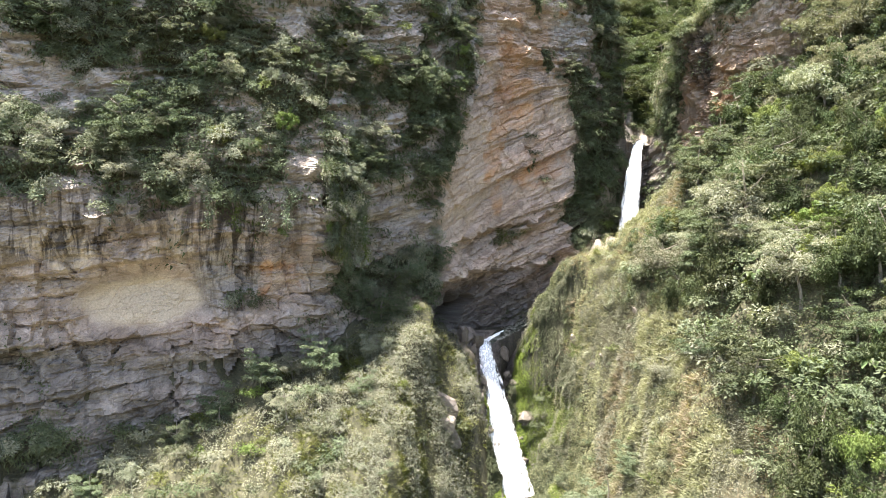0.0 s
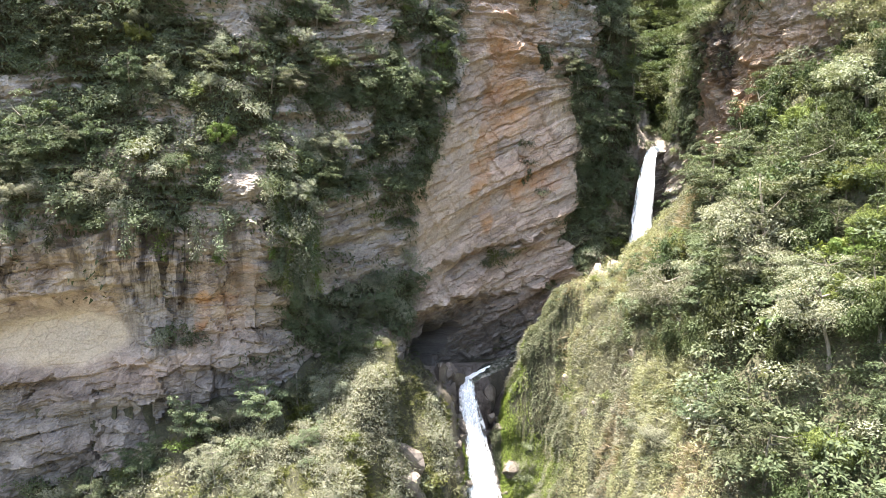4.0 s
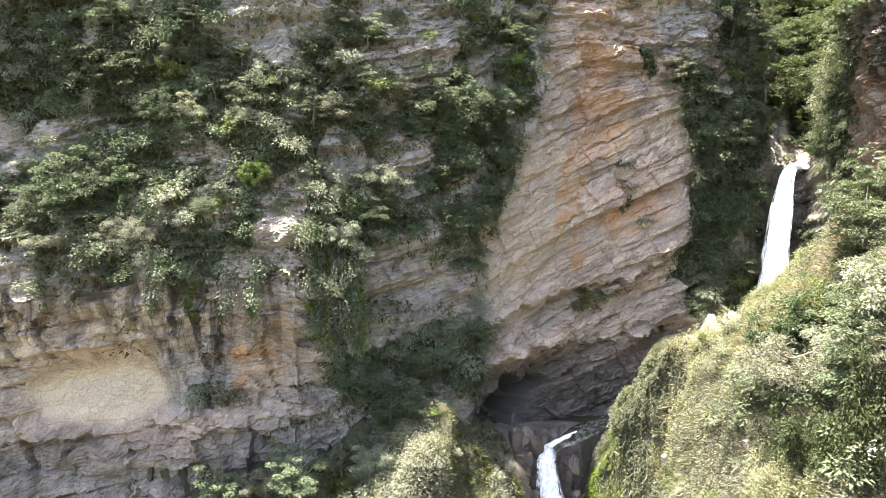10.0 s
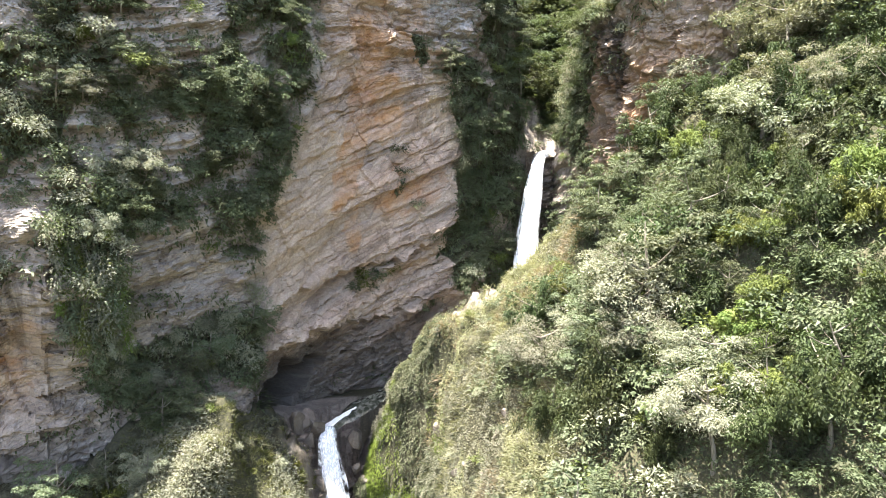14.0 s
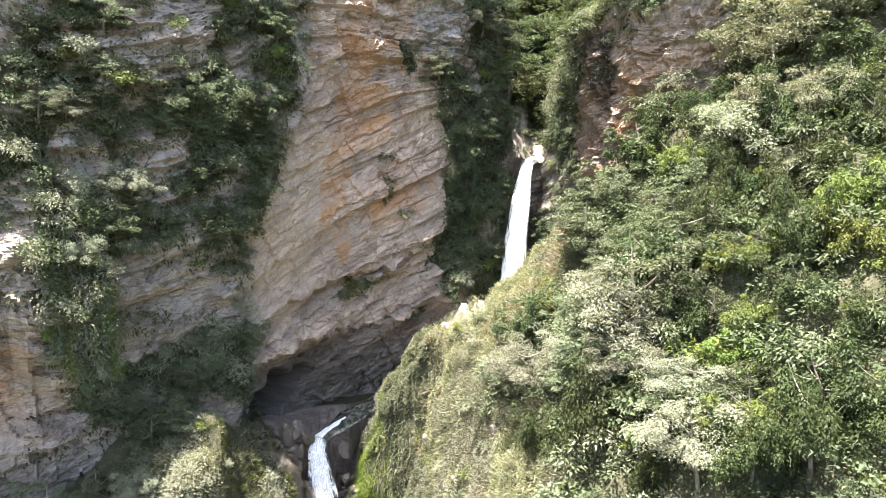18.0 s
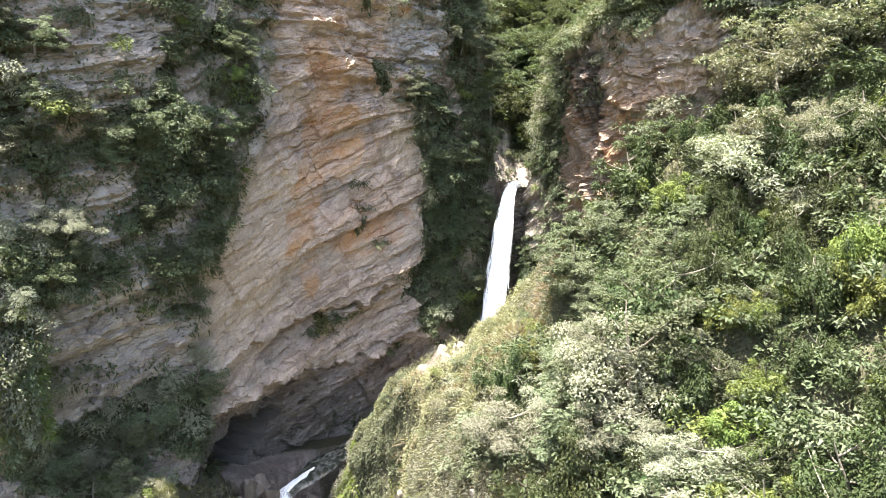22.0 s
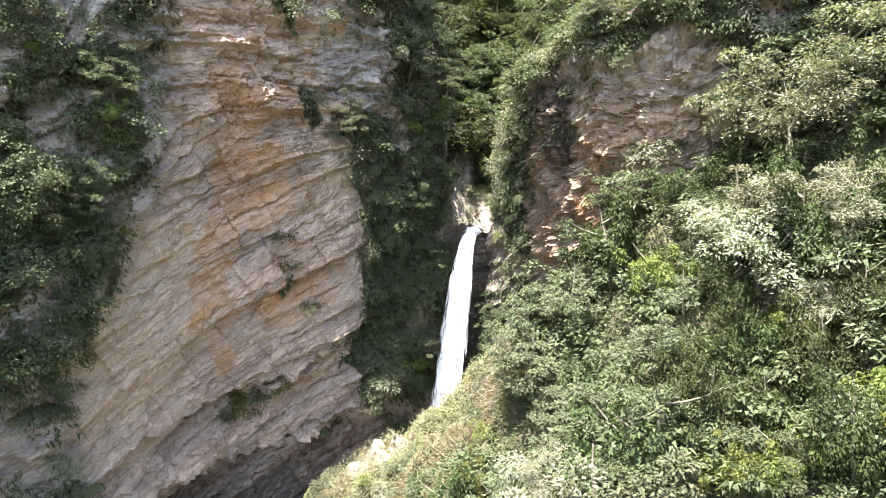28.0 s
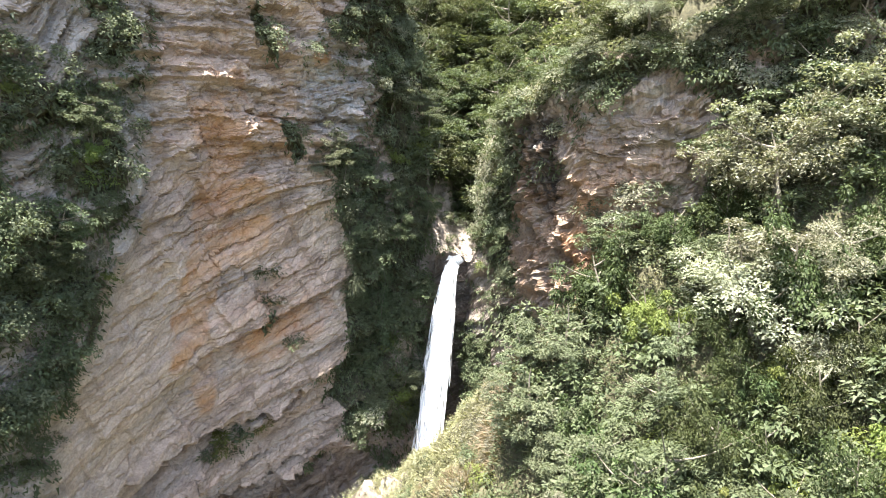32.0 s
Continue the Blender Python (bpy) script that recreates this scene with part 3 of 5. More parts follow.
def along(path, x, y):
    """Distance to a path in plan, and the path's height there."""
    best, height = np.full(np.shape(x), 1e9), np.zeros(np.shape(x))
    for (ax, ay, az), (bx, by, bz) in zip(path, path[1:]):
        dx, dy = bx - ax, by - ay
        t = np.clip(((x - ax) * dx + (y - ay) * dy) / (dx * dx + dy * dy), 0, 1)
        d = np.hypot(x - ax - t * dx, y - ay - t * dy)
        near = d < best
        best, height = np.where(near, d, best), np.where(near, az + t * (bz - az), height)
    return best, height


def to_cliff(x, y):
    """Signed distance in front of the cliff's foot line, and the arc length there."""
    x, y = np.ravel(x), np.ravel(y)
    q, n, s = CQ[::6], CN[::6], CS[::6]
    dist, arc = np.empty(len(x)), np.empty(len(x))
    for i in range(0, len(x), 4000):
        dx, dy = x[i:i + 4000, None] - q[:, 0], y[i:i + 4000, None] - q[:, 1]
        k = np.argmin(dx * dx + dy * dy, 1)
        r = np.arange(len(k))
        side = dx[r, k] * n[k, 0] + dy[r, k] * n[k, 1]
        dist[i:i + 4000], arc[i:i + 4000] = np.copysign(np.hypot(dx[r, k], dy[r, k]), side), s[k]
    return dist, arc


def land(x, y):
    """Height of the ground."""
    shape = np.shape(x)
    x, y = np.ravel(np.asarray(x, float)), np.ravel(np.asarray(y, float))
    dist, s = to_cliff(x, y)
    rough = 1.6 * fbm(x * 0.12, y * 0.12, 4, 81) + 0.9 * fbm(x * 0.45, y * 0.45, 3, 85) + 0.4 * vnoise(x * 1.1, y * 1.1, 86)
    # mounds of growth with creases between them
    rough = rough + 1.0 * (2 * np.abs(vnoise(x * 0.30, y * 0.30, 301)) - 0.7) + 0.8 * (2 * np.abs(vnoise(x * 0.75, y * 0.75, 302)) - 0.7)
    foot = np.interp(s, [-110, -50, -38, -20, -8, 0, 4, 12], [6, 13, 17.5, 27, 31.5, 31.5, 29, 24])
    west = foot - 0.72 * np.clip(dist, 0, 200) - 40 * smooth(4, 14, s) * smooth(0, 20, dist + 8)
    # grassy spur: a narrow crest that drops towards the viewer, sheer on its east side
    ax, ay, bx, by = -3.0, 77.8, -10.5, 54.3
    length = math.hypot(bx - ax, by - ay)
    ux, uy = (bx - ax) / length, (by - ay) / length
    a, lat = (x - ax) * ux + (y - ay) * uy, (x - ax) * uy - (y - ay) * ux        # lat < 0: west side
    lat = lat + 0.7 * vnoise(a * 0.3, 1.0, 87)
    spur = 33.0 - 1.02 * np.clip(a, 0, 60) - 1.6 * np.clip(-a, 0, 60)
    w, e = np.clip(lat, 0, 80), np.clip(-lat, 0, 80)
    spur = spur - 0.10 * w - 0.62 * np.clip(w - 2.2, 0, 80) - 0.3 * e - 4.6 * np.clip(e - 1.3, 0, 80)
    west = west - 3.2 * np.clip(e - 2.2, 0, 80) * smooth(-3, 2, a)
    # eastern ridge
    edge = np.interp(y, [0, 60, 80, 90], [11, 11, 14, 16.5])
    crest = np.interp(x, [10, 17, 25, 32, 42, 60], [90.5, 89.6, 86.5, 84, 82, 78])
    east = 31.1 + 1.1 * (x - 20.6) + 0.65 * (y - 72.2) + 3.5 * np.exp(-((x - 31) ** 2 + (y - 64) ** 2) / 90)
    east = east - 0.9 * np.clip(edge - x, 0, 60) - 1.7 * np.clip(y - crest, 0, 60) - 1.3 * np.exp(-((x - 24) ** 2 / 40 + (y - crest) ** 2 / 20)) - 0.45 * np.clip(x - 52, 0, 300)
    h = np.maximum(np.maximum(west, spur), np.where(x > 0, east, -50)) + rough
    h = np.maximum(h, -6 + 0.02 * np.hypot(x, y) + rough)
    # behind the cliffs the land goes on above their tops
    hollow = 2.2 + 7 * smooth(-1, 4, s) * smooth(36, 32, s)
    # west of the notch the land, unseen, is raised to shade the gully
    back = np.minimum(28 + 25 * np.clip(-dist - hollow, 0, 100), cliff_top(s) + np.where(s < 38, 2.6, 0.85) * np.clip(-dist, 0, np.where(s < 38, 25, 90)) + 1.5 * rough)
    gx, gy = x - 31.5, y - 105
    ga, gl = gx * 0.40 + gy * 0.917, gx * 0.917 - gy * 0.40
    # the gully's west side is made this steep for the same shade
    gully = 56.2 + 0.55 * np.clip(ga, 0, 12) + 1.15 * np.clip(ga - 12, 0, 90) + np.where(gl < 0, 7.0, 1.35) * np.clip(np.abs(gl) - 1.5, 0, 60) + rough
    back = np.where(ga > -2, np.minimum(back, gully), back)
    h = np.where(dist < -0.6, back, h)
    d, zs = along(STREAM, x, y)
    west_side = smooth(0.8, -0.8, x - np.interp(y, [0, 50, 72, 81.5, 87.6], [18, 13, 11, 9.2, 6])) * smooth(90, 88, y)
    crag = 1.1 * fbm(x * 0.5, y * 0.5, 3, 88) + 0.9 * (hash2(np.floor(x / 0.9 + fbm(y, x, 2, 89)), np.floor(y / 0.9), 90) - 0.5)
    bank = zs - 0.5 + (1.55 + 2.2 * west_side) * np.clip(d - 1.0 - 1.2 * smooth(26, 14, zs), 0, 200) + 3.0 * np.clip(d - 6.0, 0, 200) + 0.3 * rough + crag * smooth(1.0, 3.0, d) * smooth(9, 5, d)
    h = np.where(dist > -0.5, np.minimum(h, bank), h)
    return h.reshape(shape)


def shift(x, y, z):
    """How far the ground leans out of its grid: overhangs and hollows."""
    return 0.8 * fbm(z * 0.4, y * 0.4, 3, 96), 0.8 * fbm(z * 0.4, x * 0.4, 3, 98)


# the same on a close grid, to set plants by
LX, LY = np.arange(-62, 84.1, 0.5), np.arange(34, 172.1, 0.5)
LGX, LGY = np.meshgrid(LX, LY)
LAND_Z = land(LGX, LGY)
LAND_D, LAND_S = [a.reshape(LGX.shape) for a in to_cliff(LGX, LGY)]
LAND_W = along(STREAM, LGX, LGY)[0]


def look_up(table, x, y):
    u, v = np.clip((np.asarray(x) - LX[0]) / 0.5, 0, len(LX) - 1.001), np.clip((np.asarray(y) - LY[0]) / 0.5, 0, len(LY) - 1.001)
    i, j = u.astype(int), v.astype(int)
    a, b = u - i, v - j
    return (table[j, i] * (1 - a) + table[j, i + 1] * a) * (1 - b) + (table[j + 1, i] * (1 - a) + table[j + 1, i + 1] * a) * b


# ---- cliff sheet ----
def spread(stops, steps):
    """Coordinates from stop to stop, with the step that each stretch has."""
    out = [stops[0]]
    for a, b, d in zip(stops, stops[1:], steps):
        out += list(np.linspace(a, b, max(2, int(round((b - a) / d)) + 1))[1:])
    return np.array(out)


def paint(me, name, values):
    at = me.attributes.new(name, "FLOAT_COLOR", "POINT")
    rgba = np.ones((len(me.vertices), 4), np.float32)
    rgba[:, :np.shape(values)[1]] = values
    at.data.foreach_set("color", rgba.ravel())


def set_strata(me, values):
    me.attributes.new("strata", "FLOAT_VECTOR", "POINT").data.foreach_set("vector", np.asarray(values, np.float32).ravel())


def rock_zones(s, z):
    tan = np.clip(0.30 + 0.8 * smooth(-0.5, 2, s - slab_left(z)) * smooth(33, 27, s) * smooth(33, 36, z) + 0.6 * spot(s, z, -31, 36, 16, 8, 0.05)
                  - 0.25 * spot(s, z, -5, 43, 8, 6) + 0.45 * smooth(46, 50, s) - 0.35 * smooth(31, 27, z) + 0.5 * fbm(s * 0.2, z * 0.2, 3, 91), 0, 1)
    tan = tan * (1 - 0.8 * spot(s, z, 6.3, 70, 4.6, 8)) * (1 - 0.85 * spot(s, z, -25, 36.5, 4.0, 4.5)) * (1 - 0.8 * spot(s, z, 27.5, 73, 4, 5)) * (0.75 + 0.6 * fbm(s * 0.12, bed(s, z) * 0.8, 3, 92))
    ochre = np.clip(spot(s + 1.5 * fbm(s * 0.3, z * 0.3, 3, 102), z, 14.2, 55.0, 1.8, 7.5, -0.25) + 0.95 * spot(s, z, 18, 62, 3.2, 4.6, 0.2) + 0.7 * spot(s, z, 15.2, 48, 1.2, 3.5) + 0.7 * spot(s, z, 18.1, 73.3, 1.0, 0.8) + 0.3 * spot(s, z, 17.6, 69.5, 3.6, 3.2) + 0.8 * spot(s, z, 30.6, 71, 0.9, 2.4) + 0.7 * spot(s, z, 25.6, 76, 0.9, 1.4) + 0.42 * spot(s, z, 18, 60, 8, 12, 0.2) + 0.35 * spot(s, z, 16.0, 73, 3.5, 6.0) + 0.9 * spot(s + 0.8 * fbm(s * 0.5, z * 0.5, 3, 101), z, -21.2 + 0.12 * (z - 36), 36.8, 0.8, 3.0) + 0.5 * spot(s, z, -17.5, 38.5, 2.6, 3.5)
                    + 0.55 * spot(s, z, 25, 71, 5, 5) + 0.6 * spot(s, z, 23, 52, 6, 2.5, 0.4) + 0.5 * spot(s, z, -24, 38, 6, 1.2) + 0.9 * spot(s, z, 59.5, 60.5, 2.2, 3.0) + 0.66 * spot(s, z, 57, 61, 12, 10), 0, 1)
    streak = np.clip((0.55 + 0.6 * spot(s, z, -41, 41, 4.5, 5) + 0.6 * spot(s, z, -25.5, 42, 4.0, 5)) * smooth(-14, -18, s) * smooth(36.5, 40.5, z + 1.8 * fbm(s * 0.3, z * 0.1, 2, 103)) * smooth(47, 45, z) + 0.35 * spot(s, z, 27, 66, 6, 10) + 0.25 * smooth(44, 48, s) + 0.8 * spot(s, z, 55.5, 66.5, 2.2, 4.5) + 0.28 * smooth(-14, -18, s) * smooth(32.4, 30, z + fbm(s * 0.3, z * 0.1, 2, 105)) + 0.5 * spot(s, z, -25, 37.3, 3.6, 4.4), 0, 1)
    band = fbm(s * 0.10, bed(s, z) * 0.7, 3, 93)
    # clean pale faces where blocks have come away; sunlight is painted on those near s -41
    ws, wz = s + 1.6 * fbm(s * 0.35, z * 0.35, 3, 97), z + 1.1 * fbm(s * 0.35, z * 0.35, 3, 100)
    pale = np.clip(1.15 * spot(ws, wz, -33.6, 34.6, 5.6, 2.9, 0.10) + 0.7 * spot(ws, wz, -42, 40.5, 3, 2.2) + 0.6 * spot(ws, wz, -30, 40.2, 1.2, 1.8) + 0.7 * spot(ws, wz, -30.8, 42, 1.6, 2.4) + 0.85 * spot(ws, wz, -40.5, 39.8, 3.2, 2.0) + 0.5 * spot(ws, wz, 25.8, 61.5, 1.8, 4.2, 0.3) + 0.35 * spot(ws, wz, 8.5, 50, 6, 11, -0.3), 0, 0.92)
    return np.stack([np.clip(tan, 0, 1), np.clip(ochre * (0.85 + 0.6 * band), 0, 1), np.clip(streak, 0, 1), pale], -1)


def rock_cover(s, z):
    soil = smooth(0.55, 1.0, green(s, z)) * (1 - 0.75 * smooth(-14, -17, s) * smooth(45, 43, z) * smooth(20, 26, z))
    # damp by the water; under the low ledge and in the hollow, painted shade too
    # the eastern cliff and the western wall's foot are simply darker
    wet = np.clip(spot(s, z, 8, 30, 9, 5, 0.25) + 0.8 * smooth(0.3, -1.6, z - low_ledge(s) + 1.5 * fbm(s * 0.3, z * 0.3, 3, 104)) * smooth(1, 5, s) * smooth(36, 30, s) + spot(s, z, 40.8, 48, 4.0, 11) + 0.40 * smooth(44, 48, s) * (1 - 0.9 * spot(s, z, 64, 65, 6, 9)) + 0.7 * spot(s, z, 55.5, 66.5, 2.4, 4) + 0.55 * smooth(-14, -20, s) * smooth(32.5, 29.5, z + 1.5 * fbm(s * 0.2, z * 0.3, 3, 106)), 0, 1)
    lichen = np.clip(0.6 * spot(s, z, 6.3, 70, 5.5, 10) + 0.5 * smooth(3, -3, s) * smooth(46, 52, z) + 0.95 * spot(s, z, 27.5, 73, 4, 6) + 0.7 * spot(s, z, 60, 71, 8, 2.5), 0, 1)
    return np.stack([soil, wet, lichen], -1)


arc_line = spread([CS[0], -60, -46, 2, 32, 74, 82, CS[-1]], [4.0, 0.7, FINE, 0.17, FINE, 0.6, 4.0])
up_line = spread([0, 0.15, 0.94, 1.0], [0.02, 0.0016, 0.004])
S2, V2 = np.meshgrid(arc_line, up_line)
Z2 = 4.0 + V2 * (cliff_top(S2) + 1.0 * vnoise(S2 * 0.4, 0.0, 95) - 4.0)
cliff_mesh = mesh_of("cliff", cliff_point(S2, Z2).reshape(-1, 3), grid_faces(*S2.shape), [ROCK], shade=False)
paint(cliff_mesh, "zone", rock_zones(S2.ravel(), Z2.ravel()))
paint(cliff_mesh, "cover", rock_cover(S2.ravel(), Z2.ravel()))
block = smooth(44, 48, S2)
set_strata(cliff_mesh, np.stack([S2 * (1 + 0.9 * block), 0 * S2, (bed(S2, Z2) - 40 + 0.6 * fbm(S2 * 0.08, Z2 * 0.08, 2, 5)) * (1 - 0.25 * block) * (1 - 0.40 * smooth(-9, -24, S2) * smooth(54, 44, Z2))], -1))
tagged(new("cliff", cliff_mesh), "bedded tan and grey sandstone cliff with orange stains", "cliff", kind="structure")

# ---- ground sheet ----
gx = spread([-1500, -200, -60, -45, -4, 20, 60, 80, 200, 1500], [100, 10, 1.5, 0.5, 0.3, 0.5, 1.5, 10, 100])
gy = spread([-1500, -200, 10, 40, 112, 135, 250, 1500], [100, 12, 2.0, 0.5, 1.5, 8, 100])
GX, GY = np.meshgrid(gx, gy)
GZ = land(GX, GY)
near = smooth(140, 110, np.abs(GX)) * smooth(150, 130, np.abs(GY))
lean = shift(GX, GY, GZ)
PX, PY = GX + near * lean[0], GY + near * lean[1]
ground_mesh = mesh_of("ground", np.stack([PX, PY, GZ], -1).reshape(-1, 3), grid_faces(*GX.shape), [ROCK], shade=True)
near_water, _ = along(STREAM, GX.ravel(), GY.ravel())
soil = np.clip(0.95 - 0.8 * smooth(4.5, 2.0, near_water) + 0.3 * fbm(GX.ravel() * 0.3, GY.ravel() * 0.3, 3, 99), 0, 1)
bare = spot(GX.ravel(), GY.ravel(), 5.5, 91, 7, 5) + 0.3 * spot(GX.ravel(), GY.ravel(), 3.6, 82, 2.2, 5) + 0.6 * spot(GX.ravel(), GY.ravel(), 32.5, 109, 2.2, 7, 0.25) + 0.45 * spot(GX.ravel(), GY.ravel(), 20.5, 87.8, 5.0, 1.6, -0.33)
soil = np.clip(soil - bare, 0, 1)
# rock near the stream is darkened: damp, with partial shade put into its colour
paint(ground_mesh, "zone", np.stack([0.2 + 0 * soil, 0 * soil, 0.35 * smooth(10, 4, near_water) * (GZ.ravel() < 45), 0 * soil], -1))
paint(ground_mesh, "cover", np.stack([soil, np.clip(smooth(9, 3, near_water), 0, 0.85) * (GZ.ravel() < 45), 0 * soil], -1))
set_strata(ground_mesh, np.stack([PX + 0.5 * PY, PY, GZ + 0.3 * PX], -1))
tagged(new("ground", ground_mesh), "steep earth slopes and ravine below the cliffs", "ground", kind="structure")

# ---- falling and running water ----
def ribbon(name, path, widths, out, mat, parent, seed, strands=14):
    """A curtain of water down a path: many narrow ropes side by side, uneven in depth."""
    pts = np.array(path, float)
    d = np.r_[0, np.cumsum(np.linalg.norm(np.diff(pts, axis=0), axis=1))]
    t = np.linspace(0, d[-1], 60)
    c = np.stack([np.interp(t, d, pts[:, i]) for i in range(3)], 1)
    w = np.interp(t, d, widths)
    across = np.cross(np.gradient(c, axis=0), out)
    across /= np.linalg.norm(across, axis=1, keepdims=True)
    u = np.linspace(-0.5, 0.5, strands * 4)
    U, T = np.meshgrid(u, t)
    bulge = 0.35 * (0.25 - U * U) * 4 + 0.07 * vnoise(U * strands, T * 0.35, seed) + 0.04 * vnoise(U * strands * 2.5, T * 1.2, seed + 1)
    W = w[:, None] * (1 + 0.10 * vnoise(T * 0.5, 0 * T, seed + 2))
    v = c[:, None] + across[:, None] * (U * W)[..., None] + np.array(out)[None, None] * bulge[..., None]
    return part(name, mesh_of(name, v.reshape(-1, 3), grid_faces(*U.shape), [mat], shade=True), parent)


fall = tagged(new("upper_waterfall"), "tall white waterfall plunging from a notch in the cliff", "waterfall")
out = (-0.25, -0.95, 0.15)
ribbon("water_veil", [(32.2, 103.4, 57.1), (31.2, 102.4, 56.8), (30.5, 101.5, 55.6), (29.9, 100.9, 52.0), (28.9, 100.2, 45.0), (27.8, 99.6, 37.5)], (0.9, 1.2, 1.6, 2.0, 2.4, 2.7), out, WHITE_WATER, fall, 131)
ribbon("spray_veil", [(31.1, 102.5, 56.7), (30.4, 101.6, 55.4), (29.85, 101.0, 52.0), (28.85, 100.3, 45.0), (27.75, 99.7, 37.5)], (0.8, 1.5, 2.2, 2.7, 3.1), out, SPRAY, fall, 135)
ribbon("water_strand", [(30.4, 102.6, 56.5), (29.8, 101.6, 55.0), (29.2, 101.2, 52.5)], (0.25, 0.45, 0.30), out, SPRAY, fall, 137, 6)
out_low = (0.1, -0.85, 0.5)
low = tagged(new("lower_waterfall"), "white waterfall sliding down the ravine below the pool", "waterfall")
ribbon("water_veil", [(5.9, 87.8, 27.4), (5.7, 86.3, 26.4), (6.5, 84.4, 21.6), (7.6, 82.2, 15.0), (8.7, 79.8, 9.0)], (1.2, 1.4, 2.0, 3.0, 3.8), out_low, WHITE_WATER, low, 141)
ribbon("spray_veil", [(5.9, 87.6, 27.3), (5.7, 86.1, 26.3), (6.5, 84.2, 21.6), (7.6, 82.0, 15.1), (8.7, 79.6, 9.1)], (1.2, 2.0, 3.0, 4.3, 5.4), out_low, SPRAY, low, 145)


def flat_stream(name, path, widths, mat, parent, lift, seed):
    """Running water: a strip across the bed, rippled, with a ragged rim."""
    pts = np.array(path, float)
    d = np.r_[0, np.cumsum(np.linalg.norm(np.diff(pts, axis=0), axis=1))]
    t = np.linspace(0, d[-1], 70)
    c = np.stack([np.interp(t, d, pts[:, i]) for i in range(3)], 1)
    w = np.interp(t, d, widths)
    side = np.stack([-np.gradient(c[:, 1]), np.gradient(c[:, 0]), 0 * t], 1)
    side /= np.linalg.norm(side, axis=1, keepdims=True)
    U, T = np.meshgrid(np.linspace(-1, 1, 15), t)
    wob = w[:, None] * (1 + 0.25 * vnoise(T * 0.9, np.sign(U), seed))
    v = c[:, None] + side[:, None] * (U * wob)[..., None]
    v[..., 2] += lift + 0.08 * vnoise(U * 4, T * 2.0, seed + 1) - 0.25 * np.abs(U) ** 6
    return part(name, mesh_of(name, v.reshape(-1, 3), grid_faces(*U.shape), [mat], shade=True), parent)


stream = tagged(new("stream"), "dark rocky stream with white rapids above the lower fall", "stream")
flat_stream("water_surface", [(27.4, 98.8, 37.4), (18, 94.2, 33.0), (10, 91.0, 29.2), (5.8, 87.4, 27.5)], (1.6, 1.3, 1.7, 1.2), POOL, stream, 0.0, 151)
flat_stream("white_rapid", [(8.4, 89.9, 28.5), (7.3, 89.0, 28.1), (6.4, 88.2, 27.8), (5.8, 87.2, 27.4)], (0.15, 0.45, 0.35, 0.7), WHITE_WATER, stream, 0.16, 155)
flat_stream("white_rapid", [(31.4, 105.2, 57.0), (31.3, 104.4, 56.9), (31.1, 103.0, 56.8)], (0.2, 0.5, 0.7), WHITE_WATER, stream, 0.15, 157)


# ---- boulders ----
def boulder_mesh(seed, wet):
    """An angular block, worn at the edges, about 1 m across."""
    r = np.random.default_rng(seed)
    bm = bmesh.new()
    bmesh.ops.create_icosphere(bm, subdivisions=3, radius=0.62)
    planes = [(Vector(r.normal(size=3)).normalized(), r.uniform(0.24, 0.44)) for _ in range(16)]
    for v in bm.verts:
        for n, d in planes:
            over = v.co.dot(n) - d
            if over > 0:
                v.co -= n * over * 0.92
        v.co *= 1 + 0.05 * noise.noise(v.co * 4 + Vector((seed, 0, 0)))
    me = bpy.data.meshes.new("boulder")
    bm.to_mesh(me)
    bm.free()
    me.materials.append(ROCK)
    co = np.empty(len(me.vertices) * 3, np.float32)
    me.vertices.foreach_get("co", co)
    set_strata(me, co * 2 + seed)
    paint(me, "zone", np.tile((0.22, 0.0, 0.3, 0.0), (len(me.vertices), 1)))
    paint(me, "cover", np.tile((0.25, wet, 0.0), (len(me.vertices), 1)))
    return me


BLOCKS, WET_BLOCKS = [boulder_mesh(k, 0.3) for k in range(6)], [boulder_mesh(k, 1.0) for k in range(6, 12)]


def boulder(x, y, z, size, label="wet grey angular boulder beside the stream"):
    b = tagged(new("boulder", random.choice(WET_BLOCKS if "wet" in label else BLOCKS)), label, "boulder", "boulders by the water")
    b.matrix_world = Matrix.Translation((x, y, z)) @ Euler([random.uniform(0, 6.3) for _ in range(3)]).to_matrix().to_4x4() @ Matrix.Diagonal((size, size * random.uniform(0.7, 1.1), size * random.uniform(0.55, 0.9), 1))


for k in range(46):
    t = random.uniform(0, 1)
    a, b_ = random.choice([((26, 97), (10, 91)), ((12, 92), (5.5, 87.5)), ((7, 86), (10, 80)), ((10, 90), (3.5, 90.5))])
    x, y = a[0] + t * (b_[0] - a[0]) + random.gauss(0, 1.3), a[1] + t * (b_[1] - a[1]) + random.gauss(0, 1.3)
    boulder(x, y, float(look_up(LAND_Z, x, y)) + 0.1, random.uniform(0.5, 1.9))
for k in range(34):
    t, side = random.uniform(-0.05, 1), random.choice((-1, -1, 1)) * random.uniform(1.7, 4.0)
    side = min(side, 2.0 + 0.25 * side)
    x, y = 6.0 + 3.2 * t + 0.88 * side, 87.6 - 6.1 * t + 0.47 * side
    boulder(x, y, max(float(look_up(LAND_Z, x, y)), 27.6 - 17 * t + random.uniform(-1.5, 1.0)), random.uniform(1.0, 2.6), "dark wet block of rock beside the lower fall")
